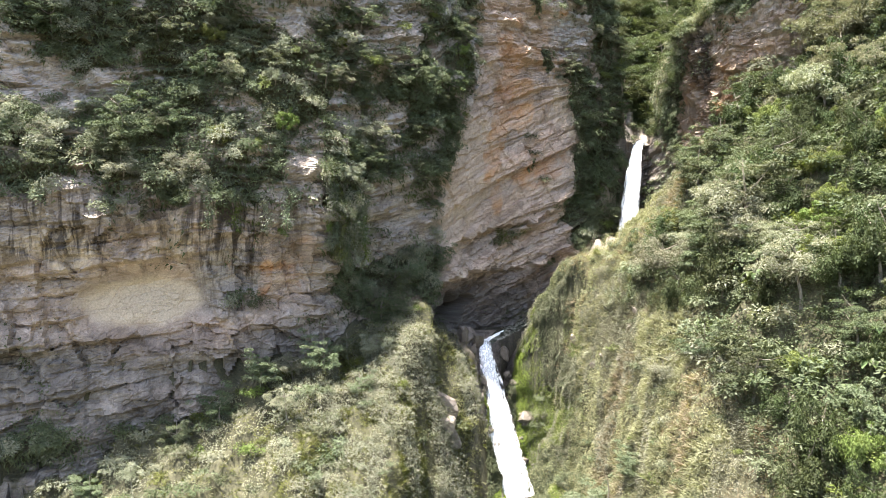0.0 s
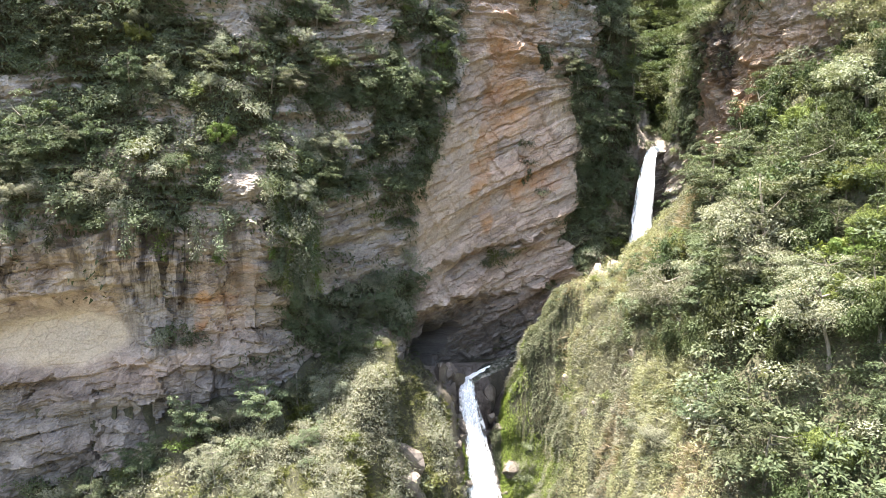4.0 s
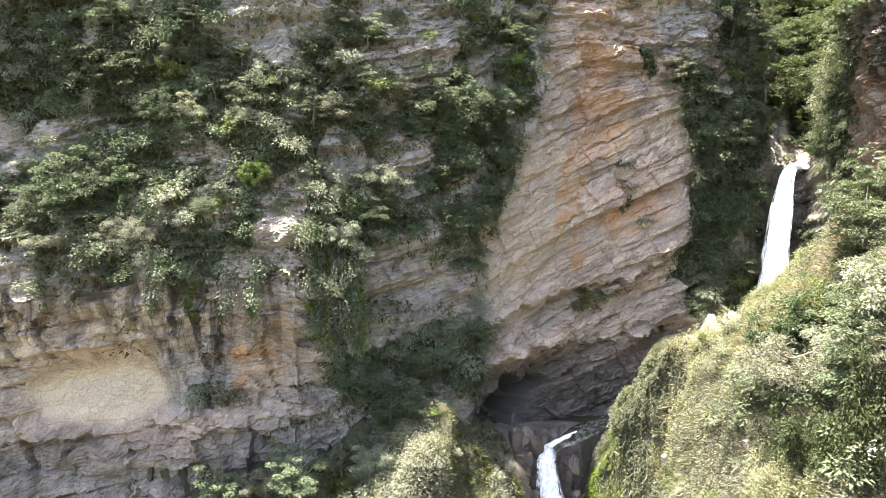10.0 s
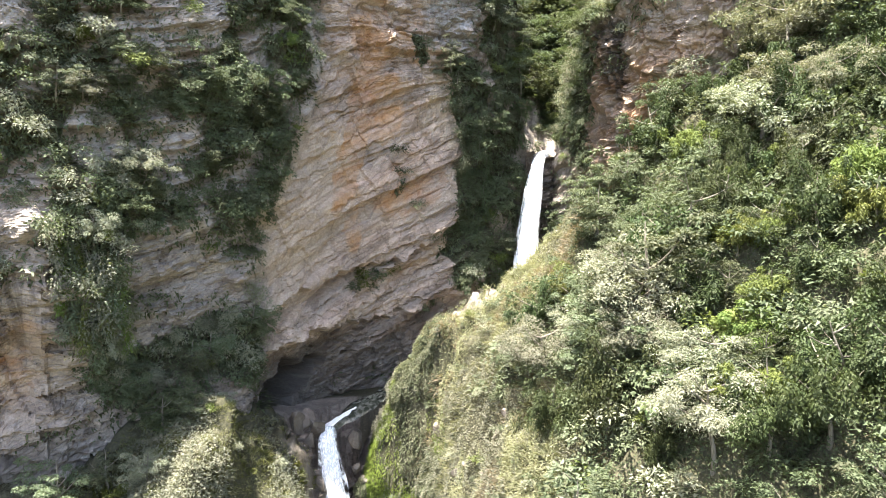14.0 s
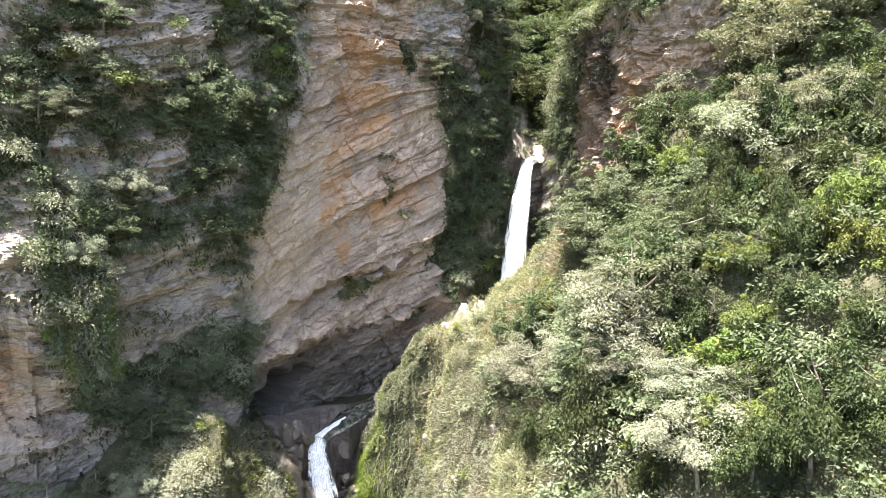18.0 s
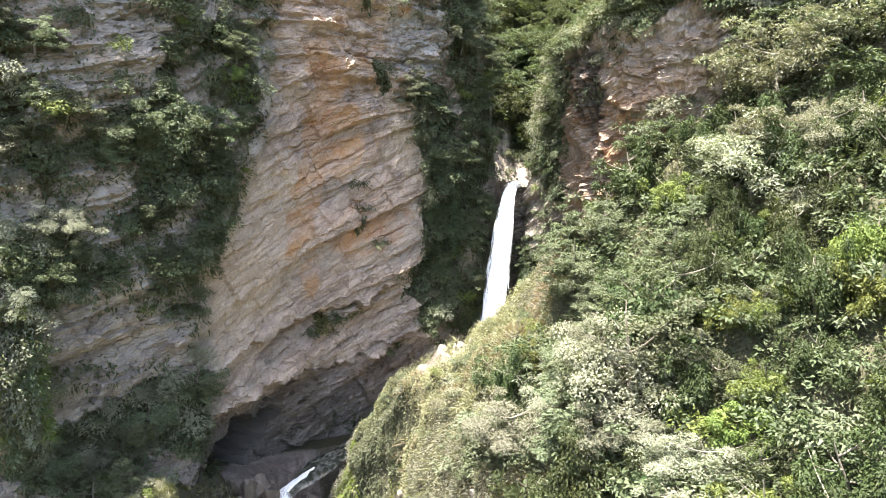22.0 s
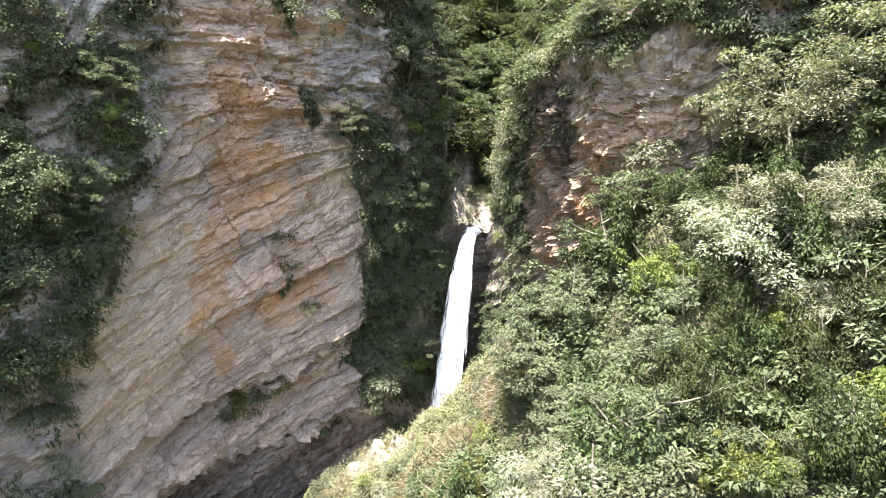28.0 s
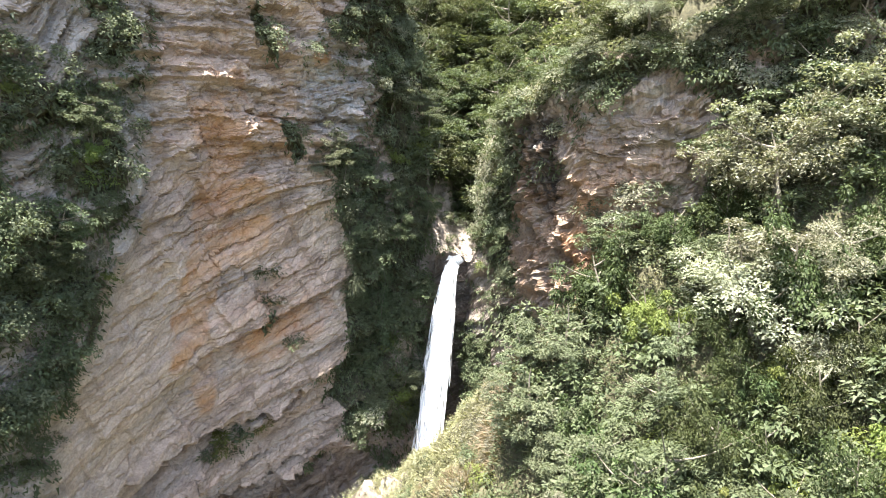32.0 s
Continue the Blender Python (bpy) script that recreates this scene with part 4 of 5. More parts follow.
for x, y, size in ((2.6, 87.2, 2.2), (3.6, 86.4, 1.6), (2.0, 86.0, 1.4), (4.6, 88.6, 1.2)):
    boulder(x, y, float(look_up(LAND_Z, x, y)) + 0.2, size, "pale boulder at the mouth of the hollow under the cliff")
for k in range(30):
    a = random.uniform(-0.5, 16)
    x, y = 30.6 + 0.40 * a + random.gauss(0, 1.6), 104 + 0.917 * a + random.gauss(0, 0.6)
    boulder(x, y, float(look_up(LAND_Z, x, y)) + 0.15, random.uniform(0.4, 1.1), "sunlit pale block of rock in the stream bed above the fall")


def outcrop(x, y, size, label):
    """A block that breaks through the turf, sunk by a third."""
    lean = shift(x, y, float(look_up(LAND_Z, x, y)))
    boulder(x + float(lean[0]), y + float(lean[1]), float(look_up(LAND_Z, x, y)) + 0.12 * size, size, label)


for x, y, size in ((17.0, 83.0, 1.9), (17.6, 82.4, 1.2), (20.2, 74.7, 1.3), (21.2, 73.9, 1.1), (21.8, 73.6, 0.9), (18.5, 78.2, 1.2), (19.3, 77.0, 0.7)):
    outcrop(x, y, size, "pale weathered rock breaking through the grass of the ridge")
for x, y, size in ((0.6, 75.6, 3.6), (0.2, 74.2, 3.2), (1.1, 74.6, 2.6)):
    outcrop(x, y, size, "grey weathered block of rock on the spur's side")

# ---- plants: leaves by the thousand, built once and copied ----
rng = np.random.default_rng(7)


def leaves(base, way, size, slim=0.42, droop=0.25, r=rng, face=(0, 0, 1), twist=0.34):
    """Three-cornered leaves from their bases along their ways; returns verts and faces."""
    n = len(base)
    way = way / np.maximum(np.linalg.norm(way, axis=1, keepdims=True), 1e-6)
    side = np.cross(way, r.normal(size=(n, 3)) * twist + face)
    side /= np.maximum(np.linalg.norm(side, axis=1, keepdims=True), 1e-6)
    size = (size * r.uniform(0.65, 1.35, n))[:, None] if np.ndim(size) == 0 else size[:, None]
    w = side * size * slim * 0.62
    tip = base + way * size + np.array((0, 0, -1.0)) * size * droop
    return np.stack([base - w, base + w, tip], 1).reshape(-1, 3), np.arange(3 * n).reshape(n, 3)


def join(chunks):
    vs, fs, at = [], [], 0
    for v, f in chunks:
        vs.append(v)
        fs.append(f + at)
        at += len(v)
    return np.concatenate(vs), np.concatenate(fs)


def tube(points, radii, sides=6):
    p, n = np.array(points, float), len(points)
    t = np.gradient(p, axis=0)
    t /= np.linalg.norm(t, axis=1, keepdims=True)
    u = np.cross(t, (0.31, 0.95, 0.05))
    u /= np.linalg.norm(u, axis=1, keepdims=True)
    w = np.cross(t, u)
    a = np.arange(sides) * 2 * np.pi / sides
    ring = p[:, None] + np.array(radii)[:, None, None] * (np.cos(a)[None, :, None] * u[:, None] + np.sin(a)[None, :, None] * w[:, None])
    f = []
    for i in range(n - 1):
        for j in range(sides):
            k = (j + 1) % sides
            f.append((i * sides + j, i * sides + k, (i + 1) * sides + k, (i + 1) * sides + j))
    return ring.reshape(-1, 3), np.array(f)


def tree(name, kind, height, spread_r, flat, clumps, per, leaf, seed, label, hang=False):
    """Trunk, limbs and a crown of leaf clumps in uneven tiers; its foot is at the origin. hang: creepers trail from it."""
    r = np.random.default_rng(seed)
    root = tagged(new(name), label, "tree", "trees of the gorge")
    root.empty_display_size = 0.5
    lean = r.normal(0, 0.08, 2)
    top = height * 0.72
    pts = [(lean[0] * z * z / height + 0.08 * math.sin(z * 1.7 + seed), lean[1] * z * z / height + 0.08 * math.cos(z * 1.3 + seed), z) for z in np.linspace(-0.6, top, 8)]
    v, f = tube(pts, np.linspace(0.022 * height + 0.03, 0.03, 8), 7)
    part("trunk", mesh_of("trunk", v, f, [BARK], shade=True), root)
    chunks, ends = [], []
    for i in range(5):
        a, k = i * 2.4 + r.uniform(-0.4, 0.4), r.integers(3, 7)
        p0, reach = np.array(pts[k]), spread_r * r.uniform(0.55, 0.95)
        p2 = p0 + (math.cos(a) * reach, math.sin(a) * reach, height * r.uniform(0.10, 0.30))
        p1 = (p0 + p2) / 2 + (0, 0, -0.06 * height)
        line = [p0 * (1 - t) ** 2 + 2 * p1 * t * (1 - t) + p2 * t * t for t in np.linspace(0, 1, 6)]
        v, f = tube(line, np.linspace(0.011 * height, 0.012, 6), 5)
        part("limb", mesh_of("limb", v, f, [BARK], shade=True), root)
        ends += line[2:]
    ends = np.array(ends)
    for i in range(clumps):
        c = ends[r.integers(len(ends))] + r.normal(0, 1, 3) * (spread_r * 0.30, spread_r * 0.30, height * 0.11)
        q = math.hypot(c[0], c[1]) / spread_r
        c[2] = max(c[2], height * 0.16) + (1 - q) * height * 0.22 * r.uniform(0.2, 1)
        c[2] *= r.uniform(0.55 if kind == "pale" else 0.40, 1.0)
        rad = spread_r * r.uniform(0.16, 0.34)
        d = r.normal(size=(per, 3))
        d[:, 2] = np.where(r.uniform(0, 1, per) < 0.7, np.abs(d[:, 2]), d[:, 2])
        d /= np.linalg.norm(d, axis=1, keepdims=True)
        b = c + d * (rad, rad, rad * flat) * (r.uniform(0.3, 1.0, (per, 1)) ** 0.45)
        if hang:
            b[:, 2] -= rad * r.uniform(0, 1.6, per) * (r.uniform(0, 1, per) < 0.6)
            chunks.append(leaves(b, d * (0.6, 0.6, 0.2) + r.normal(0, 0.35, (per, 3)) - (0, 0, 0.5), leaf, 0.55, 0.3, r, d + (0, 0, 0.15), 0.3))
        else:
            chunks.append(leaves(b, d * (1, 1, 0.35) + r.normal(0, 0.45, (per, 3)) + (0, 0, 0.15), leaf, 0.47, 0.3, r, d * 0.7 + (0, 0, 0.7)))
    v, f = join(chunks)
    part("crown", mesh_of("crown", v, f, [LEAF[kind]]), root)
    return root


def shrub(name, kind, radius, tall, count, leaf, seed, label, slim=0.45, group="shrubs on the slopes"):
    """A low bush: a few stems and an uneven mound of leaves."""
    r = np.random.default_rng(seed)
    root = tagged(new(name), label, "shrub", group)
    root.empty_display_size = 0.3
    for i in range(3):
        a = i * 2.1 + r.uniform(-0.3, 0.3)
        v, f = tube([(0, 0, -0.3), (0.25 * radius * math.cos(a), 0.25 * radius * math.sin(a), 0.35 * tall), (0.6 * radius * math.cos(a), 0.6 * radius * math.sin(a), 0.75 * tall)], (0.04, 0.025, 0.01), 4)
        part("stem", mesh_of("stem", v, f, [BARK]), root)
    lobes = [(np.array((r.normal(0, 0.42) * radius, r.normal(0, 0.42) * radius, tall * r.uniform(0.25, 0.75))), radius * r.uniform(0.30, 0.55)) for _ in range(9)]
    chunks = []
    for c, rad in lobes:
        k = count // 9
        d = r.normal(size=(k, 3))
        d[:, 2] = np.abs(d[:, 2]) * 1.1 - 0.25
        d /= np.linalg.norm(d, axis=1, keepdims=True)
        b = c + d * (rad, rad, rad * tall / radius * 0.8) * (r.uniform(0.3, 1.0, (k, 1)) ** 0.5)
        chunks.append(leaves(b, d * (1, 1, 0.4) + r.normal(0, 0.4, (k, 3)) + (0, 0, 0.1), leaf, slim, 0.3, r, d * 0.7 + (0, 0, 0.7)))
    v, f = join(chunks)
    part("foliage", mesh_of("foliage", v, f, [LEAF[kind]]), root)
    return root


def put(ob, m, size, thing=True):
    """A copy of a plant; where thing is false its leaves join the thicket of their kind."""
    if thing:
        c = copy_thing(ob, m)
        c.scale = (size, size, size * random.uniform(0.85, 1.15))
        return c
    for child in ob.children:
        if child.name.startswith("foliage"):
            me = child.data
            v = np.empty(len(me.vertices) * 3, np.float32)
            me.vertices.foreach_get("co", v)
            mm = np.array(m @ Matrix.Scale(size, 4))
            THICKET.setdefault(me.materials[0].name, []).append((v.reshape(-1, 3) @ mm[:3, :3].T + mm[:3, 3], np.arange(len(v) // 3).reshape(-1, 3)))


THICKET = {}
TREES = {
    "pale": [tree("feathery_tree", "pale", 7.0, 3.2, 0.68, 54, 200, 0.145, 101, "pale green tree with flat feathery tiers of leaves on the slope"),
             tree("feathery_tree", "pale", 6.0, 2.9, 0.70, 52, 200, 0.145, 102, "pale green tree with flat feathery tiers of leaves on the slope")],
    "mid": [tree("broadleaf_tree", "mid", 6.5, 2.8, 0.50, 42, 200, 0.185, 103, "leafy green broadleaf tree on the steep slope"),
            tree("broadleaf_tree", "mid", 7.5, 3.0, 0.45, 44, 200, 0.185, 104, "leafy green broadleaf tree on the steep slope")],
    "dark": [tree("broadleaf_tree", "dark", 6.5, 2.7, 0.50, 42, 190, 0.19, 105, "dark green broadleaf tree rooted in the cliff"),
             tree("broadleaf_tree", "dark", 8.0, 3.2, 0.45, 44, 190, 0.19, 106, "dark green broadleaf tree rooted in the cliff")],
    "lime": [tree("vine_covered_tree", "lime", 6.0, 2.2, 0.85, 42, 215, 0.155, 107, "yellow-green tree smothered in creepers", True)],
    "vine": [tree("vine_covered_tree", "vine", 7.0, 2.5, 1.0, 46, 200, 0.16, 108, "dark tree hung all over with curtains of creeper", True),
             tree("vine_covered_tree", "vine", 6.5, 2.4, 1.0, 46, 200, 0.16, 109, "green tree hung all over with curtains of creeper", True)],
}
SHRUBS = {
    "mid": [shrub("shrub", "mid", 1.3, 1.4, 520, 0.20, 201, "green leafy shrub on the slope"), shrub("shrub", "mid", 1.5, 1.2, 520, 0.20, 202, "green leafy shrub on the slope")],
    "dark": [shrub("shrub", "dark", 1.3, 1.4, 500, 0.20, 203, "dark green shrub clinging to the rock"), shrub("shrub", "dark", 1.6, 1.3, 520, 0.21, 204, "dark green shrub clinging to the rock")],
    "pale": [shrub("shrub", "pale", 1.3, 1.2, 640, 0.18, 205, "pale sunlit shrub on the slope", 0.42)],
    "lime": [shrub("shrub", "lime", 1.2, 1.2, 640, 0.17, 206, "bright yellow-green shrub on the slope")],
}
PROTOS = [o for group in (*TREES.values(), *SHRUBS.values()) for o in group]


def pick(kinds, weights):
    return random.choices(kinds, weights)[0]


def jitter_grid(x0, x1, y0, y1, step):
    gx_, gy_ = np.meshgrid(np.arange(x0, x1, step), np.arange(y0, y1, step))
    return np.stack([gx_.ravel() + rng.uniform(-0.45, 0.45, gx_.size) * step, gy_.ravel() + rng.uniform(-0.45, 0.45, gx_.size) * step], 1)


def stand(x, y, z, yaw=None, tip=0.0):
    return Matrix.Translation((x, y, z)) @ Euler((0, tip, random.uniform(0, 6.3) if yaw is None else yaw)).to_matrix().to_4x4()


def wooded(x, y):
    """How thickly trees stand on the eastern ridge."""
    z = 31.1 + 1.1 * (x - 20.6) + 0.65 * (y - 72.2)
    return np.maximum(smooth(21.5, 26.5, x - 0.1 * (72 - y) + 2.0 * vnoise(x * 0.2, y * 0.2, 111)) * smooth(0, -4, y - np.interp(x, [26, 36], [80, 86])), smooth(21, 16, z))


# trees of the eastern ridge that stand out singly: x, y, height of the top, kind
KEY_TREES = [(31.2, 66, 52.0, "mid"), (35, 62.7, 47.6, "dark"), (44.3, 67.6, 59.5, "pale"), (41.7, 68.0, 57.0, "vine"), (42.4, 71.8, 66.5, "pale"), (46.4, 69.7, 63.5, "pale"), (31.3, 61.1, 44.2, "pale"),
             (34.7, 67.0, 53.0, "dark"), (30, 53, 34.5, "lime"), (36.8, 64.6, 51.0, "lime"), (38.8, 63.9, 51.9, "lime"), (38.3, 63.3, 50.0, "dark"), (29.0, 66.2, 47.6, "mid"),
             (46, 74, 70, "pale"), (49.5, 76.5, 73, "pale"), (44.2, 73.2, 67, "pale"), (51, 73, 71, "mid"), (49, 73.5, 76.5, "pale"), (52.5, 73, 78, "pale"), (46.6, 75.4, 74.0, "pale"), (55, 72, 79, "pale"), (50.5, 75.4, 77, "mid"), (47.2, 78, 74, "mid"), (53, 78, 76, "pale"), (42.5, 74.5, 64, "mid"), (40, 69.5, 56.5, "vine"), (42.6, 68.6, 58.0, "lime"),
             (39.6, 66.3, 54.5, "vine"), (37.3, 72.6, 55.5, "mid"), (42.2, 66.0, 56.5, "vine"), (37.5, 69.3, 54.5, "vine"), (44.6, 66.4, 57.5, "vine"), (41.3, 71.8, 58.5, "vine"), (39.3, 74.2, 58, "mid"),
             (30.0, 66.6, 52.6, "pale"), (33.4, 68.6, 54.0, "vine"), (16.8, 67.0, 20.5, "mid"), (19.4, 65.2, 21.0, "mid"), (14.6, 68.6, 16.5, "mid"), (21.8, 63.6, 22.0, "pale"), (26.6, 58.6, 32.2, "mid"), (24.3, 60.2, 28.5, "mid")]
taken = []


def key_tree(x, y, top, kind, tip=-0.1):
    foot = float(look_up(LAND_Z, x, y))
    ob = random.choice(TREES[kind])
    size = min(max((top - foot) / 7.0, 0.6), 1.35)
    taken.append((x, y))
    put(ob, stand(x, y, foot - 0.2, None, tip), size)


for row in KEY_TREES:
    key_tree(*row)
pts = np.concatenate([jitter_grid(12, 66, 40, 88, 3.3), jitter_grid(25, 42, 42, 72, 3.0)])
dist, arc = look_up(LAND_D, *pts.T), look_up(LAND_S, *pts.T)
heights = look_up(LAND_Z, *pts.T)
for (x, y), d, z, w in zip(pts, dist, heights, wooded(pts[:, 0], pts[:, 1])):
    if d < 2.5 or x > 27 + 1.05 * (y - 38) or random.random() > 0.95 * w * smooth(64, 56, x) or min(math.hypot(x - a, y - b) for a, b in taken) < (2.6 if len(taken) < 60 else 1.7):
        continue
    taken.append((x, y))
    g = vnoise(x * 0.11, y * 0.11, 113)
    kind = pick(("pale", "mid", "dark", "lime", "vine"), (1.9 + 1.2 * g, 1.2, 0.5, 0.5, 0.3) if z > 36 and x < 33.5 else (0.08, 0.3, 1.0, 0.8, 3.2) if z > 34 else (0.15, 0.8, 1.2, 0.9, 2.2))
    size = random.uniform(0.6, 1.05) if z > 20 else random.uniform(0.4, 0.6)
    put(random.choice(TREES[kind]), stand(x, y, z - 0.2, None, random.uniform(-0.25, 0.05)), size)
pts = np.concatenate([jitter_grid(11, 64, 40, 92, 2.1), jitter_grid(10, 27, 56, 90, 1.7)])
dist, arc = look_up(LAND_D, *pts.T), look_up(LAND_S, *pts.T)
heights = look_up(LAND_Z, *pts.T)
water_d = look_up(LAND_W, *pts.T)
for (x, y), d, z, wd, w in zip(pts, dist, heights, water_d, wooded(pts[:, 0], pts[:, 1])):
    if d < 1.5 or wd < 4 or spot(x, y, 20.8, 88.0, 5, 1.6, -0.33) > 0.3 or x > 27 + 1.05 * (y - 38) or random.random() > 0.75 + 0.22 * w:
        continue
    kind = pick(("pale", "mid", "dark", "lime"), (1.4, 1.3, 0.9, 0.4) if w < 0.5 else (0.4, 1.0, 1.8, 0.3) if x < 34 else (0.05, 0.3, 2.4, 0.6))
    put(random.choice(SHRUBS[kind]), stand(x, y, z, None, random.uniform(-0.4, 0)), random.uniform(0.9, 1.9) if w > 0.5 else random.uniform(0.35, 0.9), x < 26 and w > 0.2)

# shrubs of the western apron and the spur
pts = jitter_grid(-52, 6, 40, 84, 1.9)
dist, arc = look_up(LAND_D, *pts.T), look_up(LAND_S, *pts.T)
heights, water_d = look_up(LAND_Z, *pts.T), look_up(LAND_W, *pts.T)
for (x, y), d, z, wd in zip(pts, dist, heights, water_d):
    if wd < 2.6:
        continue
    on_spur = abs(x + 3.0 + (77.8 - y) * 0.32) < 3.2
    if d < 0.8 or random.random() > (0.5 if on_spur else 0.66) or x > 4.0 or (x > 0 and random.random() < 0.4):
        continue
    kind = pick(("pale", "mid", "dark", "lime"), (1.6, 1.2, 0.25, 0.9))
    put(random.choice(SHRUBS[kind]), stand(x, y, z - 0.1), random.uniform(0.35, 0.8) if on_spur else random.uniform(0.7, 1.3), -30 < x and y > 58)


# small trees along the foot of the western wall
for s, d, kind, size in ((-30, 3, "mid", 0.6), (-26, 2.5, "dark", 0.55), (-22, 3, "mid", 0.7), (-18.5, 2.2, "pale", 0.6), (-16, 4, "mid", 0.75), (-12.5, 2.5, "mid", 0.7), (-10, 4.5, "pale", 0.6),
                         (-8, 2.5, "dark", 0.75), (-5.5, 4, "mid", 0.65), (-3, 3.2, "pale", 0.62), (-34, 4, "pale", 0.55), (-38, 3.5, "mid", 0.6), (-42, 5, "pale", 0.6), (-45, 3, "lime", 0.6), (-20, 7, "pale", 0.55), (-14, 8, "mid", 0.5)):
    x = float(np.interp(s, CS, CQ[:, 0]) + d * np.interp(s, CS, CN[:, 0]))
    y = float(np.interp(s, CS, CQ[:, 1]) + d * np.interp(s, CS, CN[:, 1]))
    put(random.choice(TREES[kind]), stand(x, y, float(look_up(LAND_Z, x, y)) - 0.3), size)


# plants rooted in the cliff
def on_cliff(s, z, tip):
    p, nrm = cliff_point(np.array([s]), np.array([z]))[0], cliff_normal(np.array([s]), np.array([z]), 1.2)[0]
    yaw = math.atan2(nrm[1], nrm[0])
    return Matrix.Translation(Vector(p) - 0.2 * Vector(nrm)) @ Matrix.Rotation(yaw, 4, "Z") @ Matrix.Rotation(tip, 4, "Y") @ Matrix.Rotation(random.uniform(0, 6.3), 4, "Z")


CLIFF_TREES = [(-9.2, 52.5, "pale", 0.62), (-25.3, 57.2, "pale", 0.62), (-26.4, 63.5, "pale", 0.6), (-34.8, 46.8, "pale", 0.66), (-29.3, 46.8, "pale", 0.6), (-13, 58.3, "pale", 0.55),
               (-38, 53.6, "pale", 0.55), (-26.2, 51.2, "lime", 0.5), (-9.2, 66.5, "mid", 0.45), (25.3, 65.4, "pale", 0.25), (-4.3, 34.5, "mid", 0.7), (1.0, 37.5, "mid", 0.7),
               (-2.9, 36.0, "mid", 0.6), (-7, 33.5, "pale", 0.6), (-9.5, 34.5, "mid", 0.5), (-11, 33, "mid", 0.65), (-1.8, 53.0, "dark", 0.75), (1.5, 57.5, "dark", 0.7), (-2.2, 60.5, "dark", 0.75), (3.0, 60.0, "dark", 0.65), (6.2, 61.5, "dark", 0.5),
               (68, 78, "pale", 0.9), (71, 75, "mid", 0.9), (73.5, 79, "pale", 0.9), (76, 76, "mid", 0.9), (70, 82, "mid", 0.8), (65, 76, "pale", 0.8), (-35.0, 50.5, "dark", 0.8), (-31.0, 51.5, "dark", 0.6), (-32, 61, "dark", 0.7), (-42, 61, "dark", 0.8), (-20, 60, "mid", 0.6), (-6, 60, "mid", 0.6)]
for s, z, kind, size in CLIFF_TREES:
    put(random.choice(TREES[kind]), on_cliff(s, z, random.uniform(0.25, 0.5)), size)
for s, z, kind, size in ((17.3, 41.2, "lime", 1.5), (18.4, 41.9, "mid", 1.3), (16.4, 40.6, "mid", 1.2), (-2.8, 46.2, "lime", 0.8), (-0.9, 45.6, "mid", 0.9), (19.6, 42.6, "lime", 1.0), (25.6, 46, "mid", 1.2),
                         (60.5, 62.0, "mid", 1.2), (62, 63, "pale", 1.3), (63.6, 63.2, "pale", 1.3), (65.2, 63.4, "mid", 1.2), (63, 61.6, "pale", 1.2), (61.4, 61.2, "mid", 1.0), (33.2, 43.5, "lime", 1.2), (34.2, 41.6, "lime", 1.1), (32.4, 45.5, "lime", 0.9), (33.6, 46.5, "mid", 1.1), (35.0, 43.6, "lime", 0.9), (26.8, 47, "dark", 1.3), (25.3, 66.0, "pale", 0.9), (20.6, 56.5, "dark", 0.9), (20.9, 54.2, "dark", 0.8), (22.8, 50.2, "dark", 0.8), (7.2, 65.2, "mid", 1.3), (6.2, 64.4, "lime", 1.0),
                         (-21.8, 33.6, "mid", 1.0), (-22.6, 42.6, "lime", 0.8), (-19.5, 41.5, "lime", 0.7), (-23.2, 34.6, "dark", 0.9)):
    put(random.choice(SHRUBS[kind]), on_cliff(s, z, 0.5), size)
S1, Z1 = rng.uniform(-52, 84, 9000), rng.uniform(18, 84, 9000)
G1, LIT = green(S1, Z1), fbm(S1 * 0.1, Z1 * 0.1, 2, 121)
keep = np.flatnonzero((rng.uniform(0, 1, 9000) < G1 ** 2) & (Z1 < cliff_top(S1) - 0.5))[:1400]
P1, N1 = cliff_point(S1[keep], Z1[keep]), cliff_normal(S1[keep], Z1[keep], 1.2)
for count, (s, v, lit, p, nrm) in enumerate(zip(S1[keep], Z1[keep], LIT[keep], P1, N1)):
    # more pale plants by the vine curtain and low wall, as if sun reached them
    vine = float(spot(s, v, -15, 45, 4, 7) + 1.4 * spot(s, v, -6, 37, 10, 9))
    kind = pick(("dark", "mid", "pale", "lime"), (1.0, 1.2, (0.45 + 0.9 * max(lit, 0)) * (0.12 if 2 < s < 34 or (s > -7 and v > 48) else 1.0) + 1.6 * vine + (1.0 if s > 42 else 0), 0.10))
    tip = random.uniform(0.2, 0.6) if count % 14 == 0 else random.uniform(0.4, 1.1)
    m = Matrix.Translation(Vector(p) + 0.15 * Vector(nrm)) @ Matrix.Rotation(math.atan2(nrm[1], nrm[0]), 4, "Z") @ Matrix.Rotation(tip, 4, "Y") @ Matrix.Rotation(random.uniform(0, 6.3), 4, "Z")
    if count % 14 == 0:
        put(random.choice(TREES[kind]), m, random.uniform(0.32, 0.6))
    else:
        put(random.choice(SHRUBS[kind]), m, random.uniform(0.45, 1.15), count % 12 == 1)

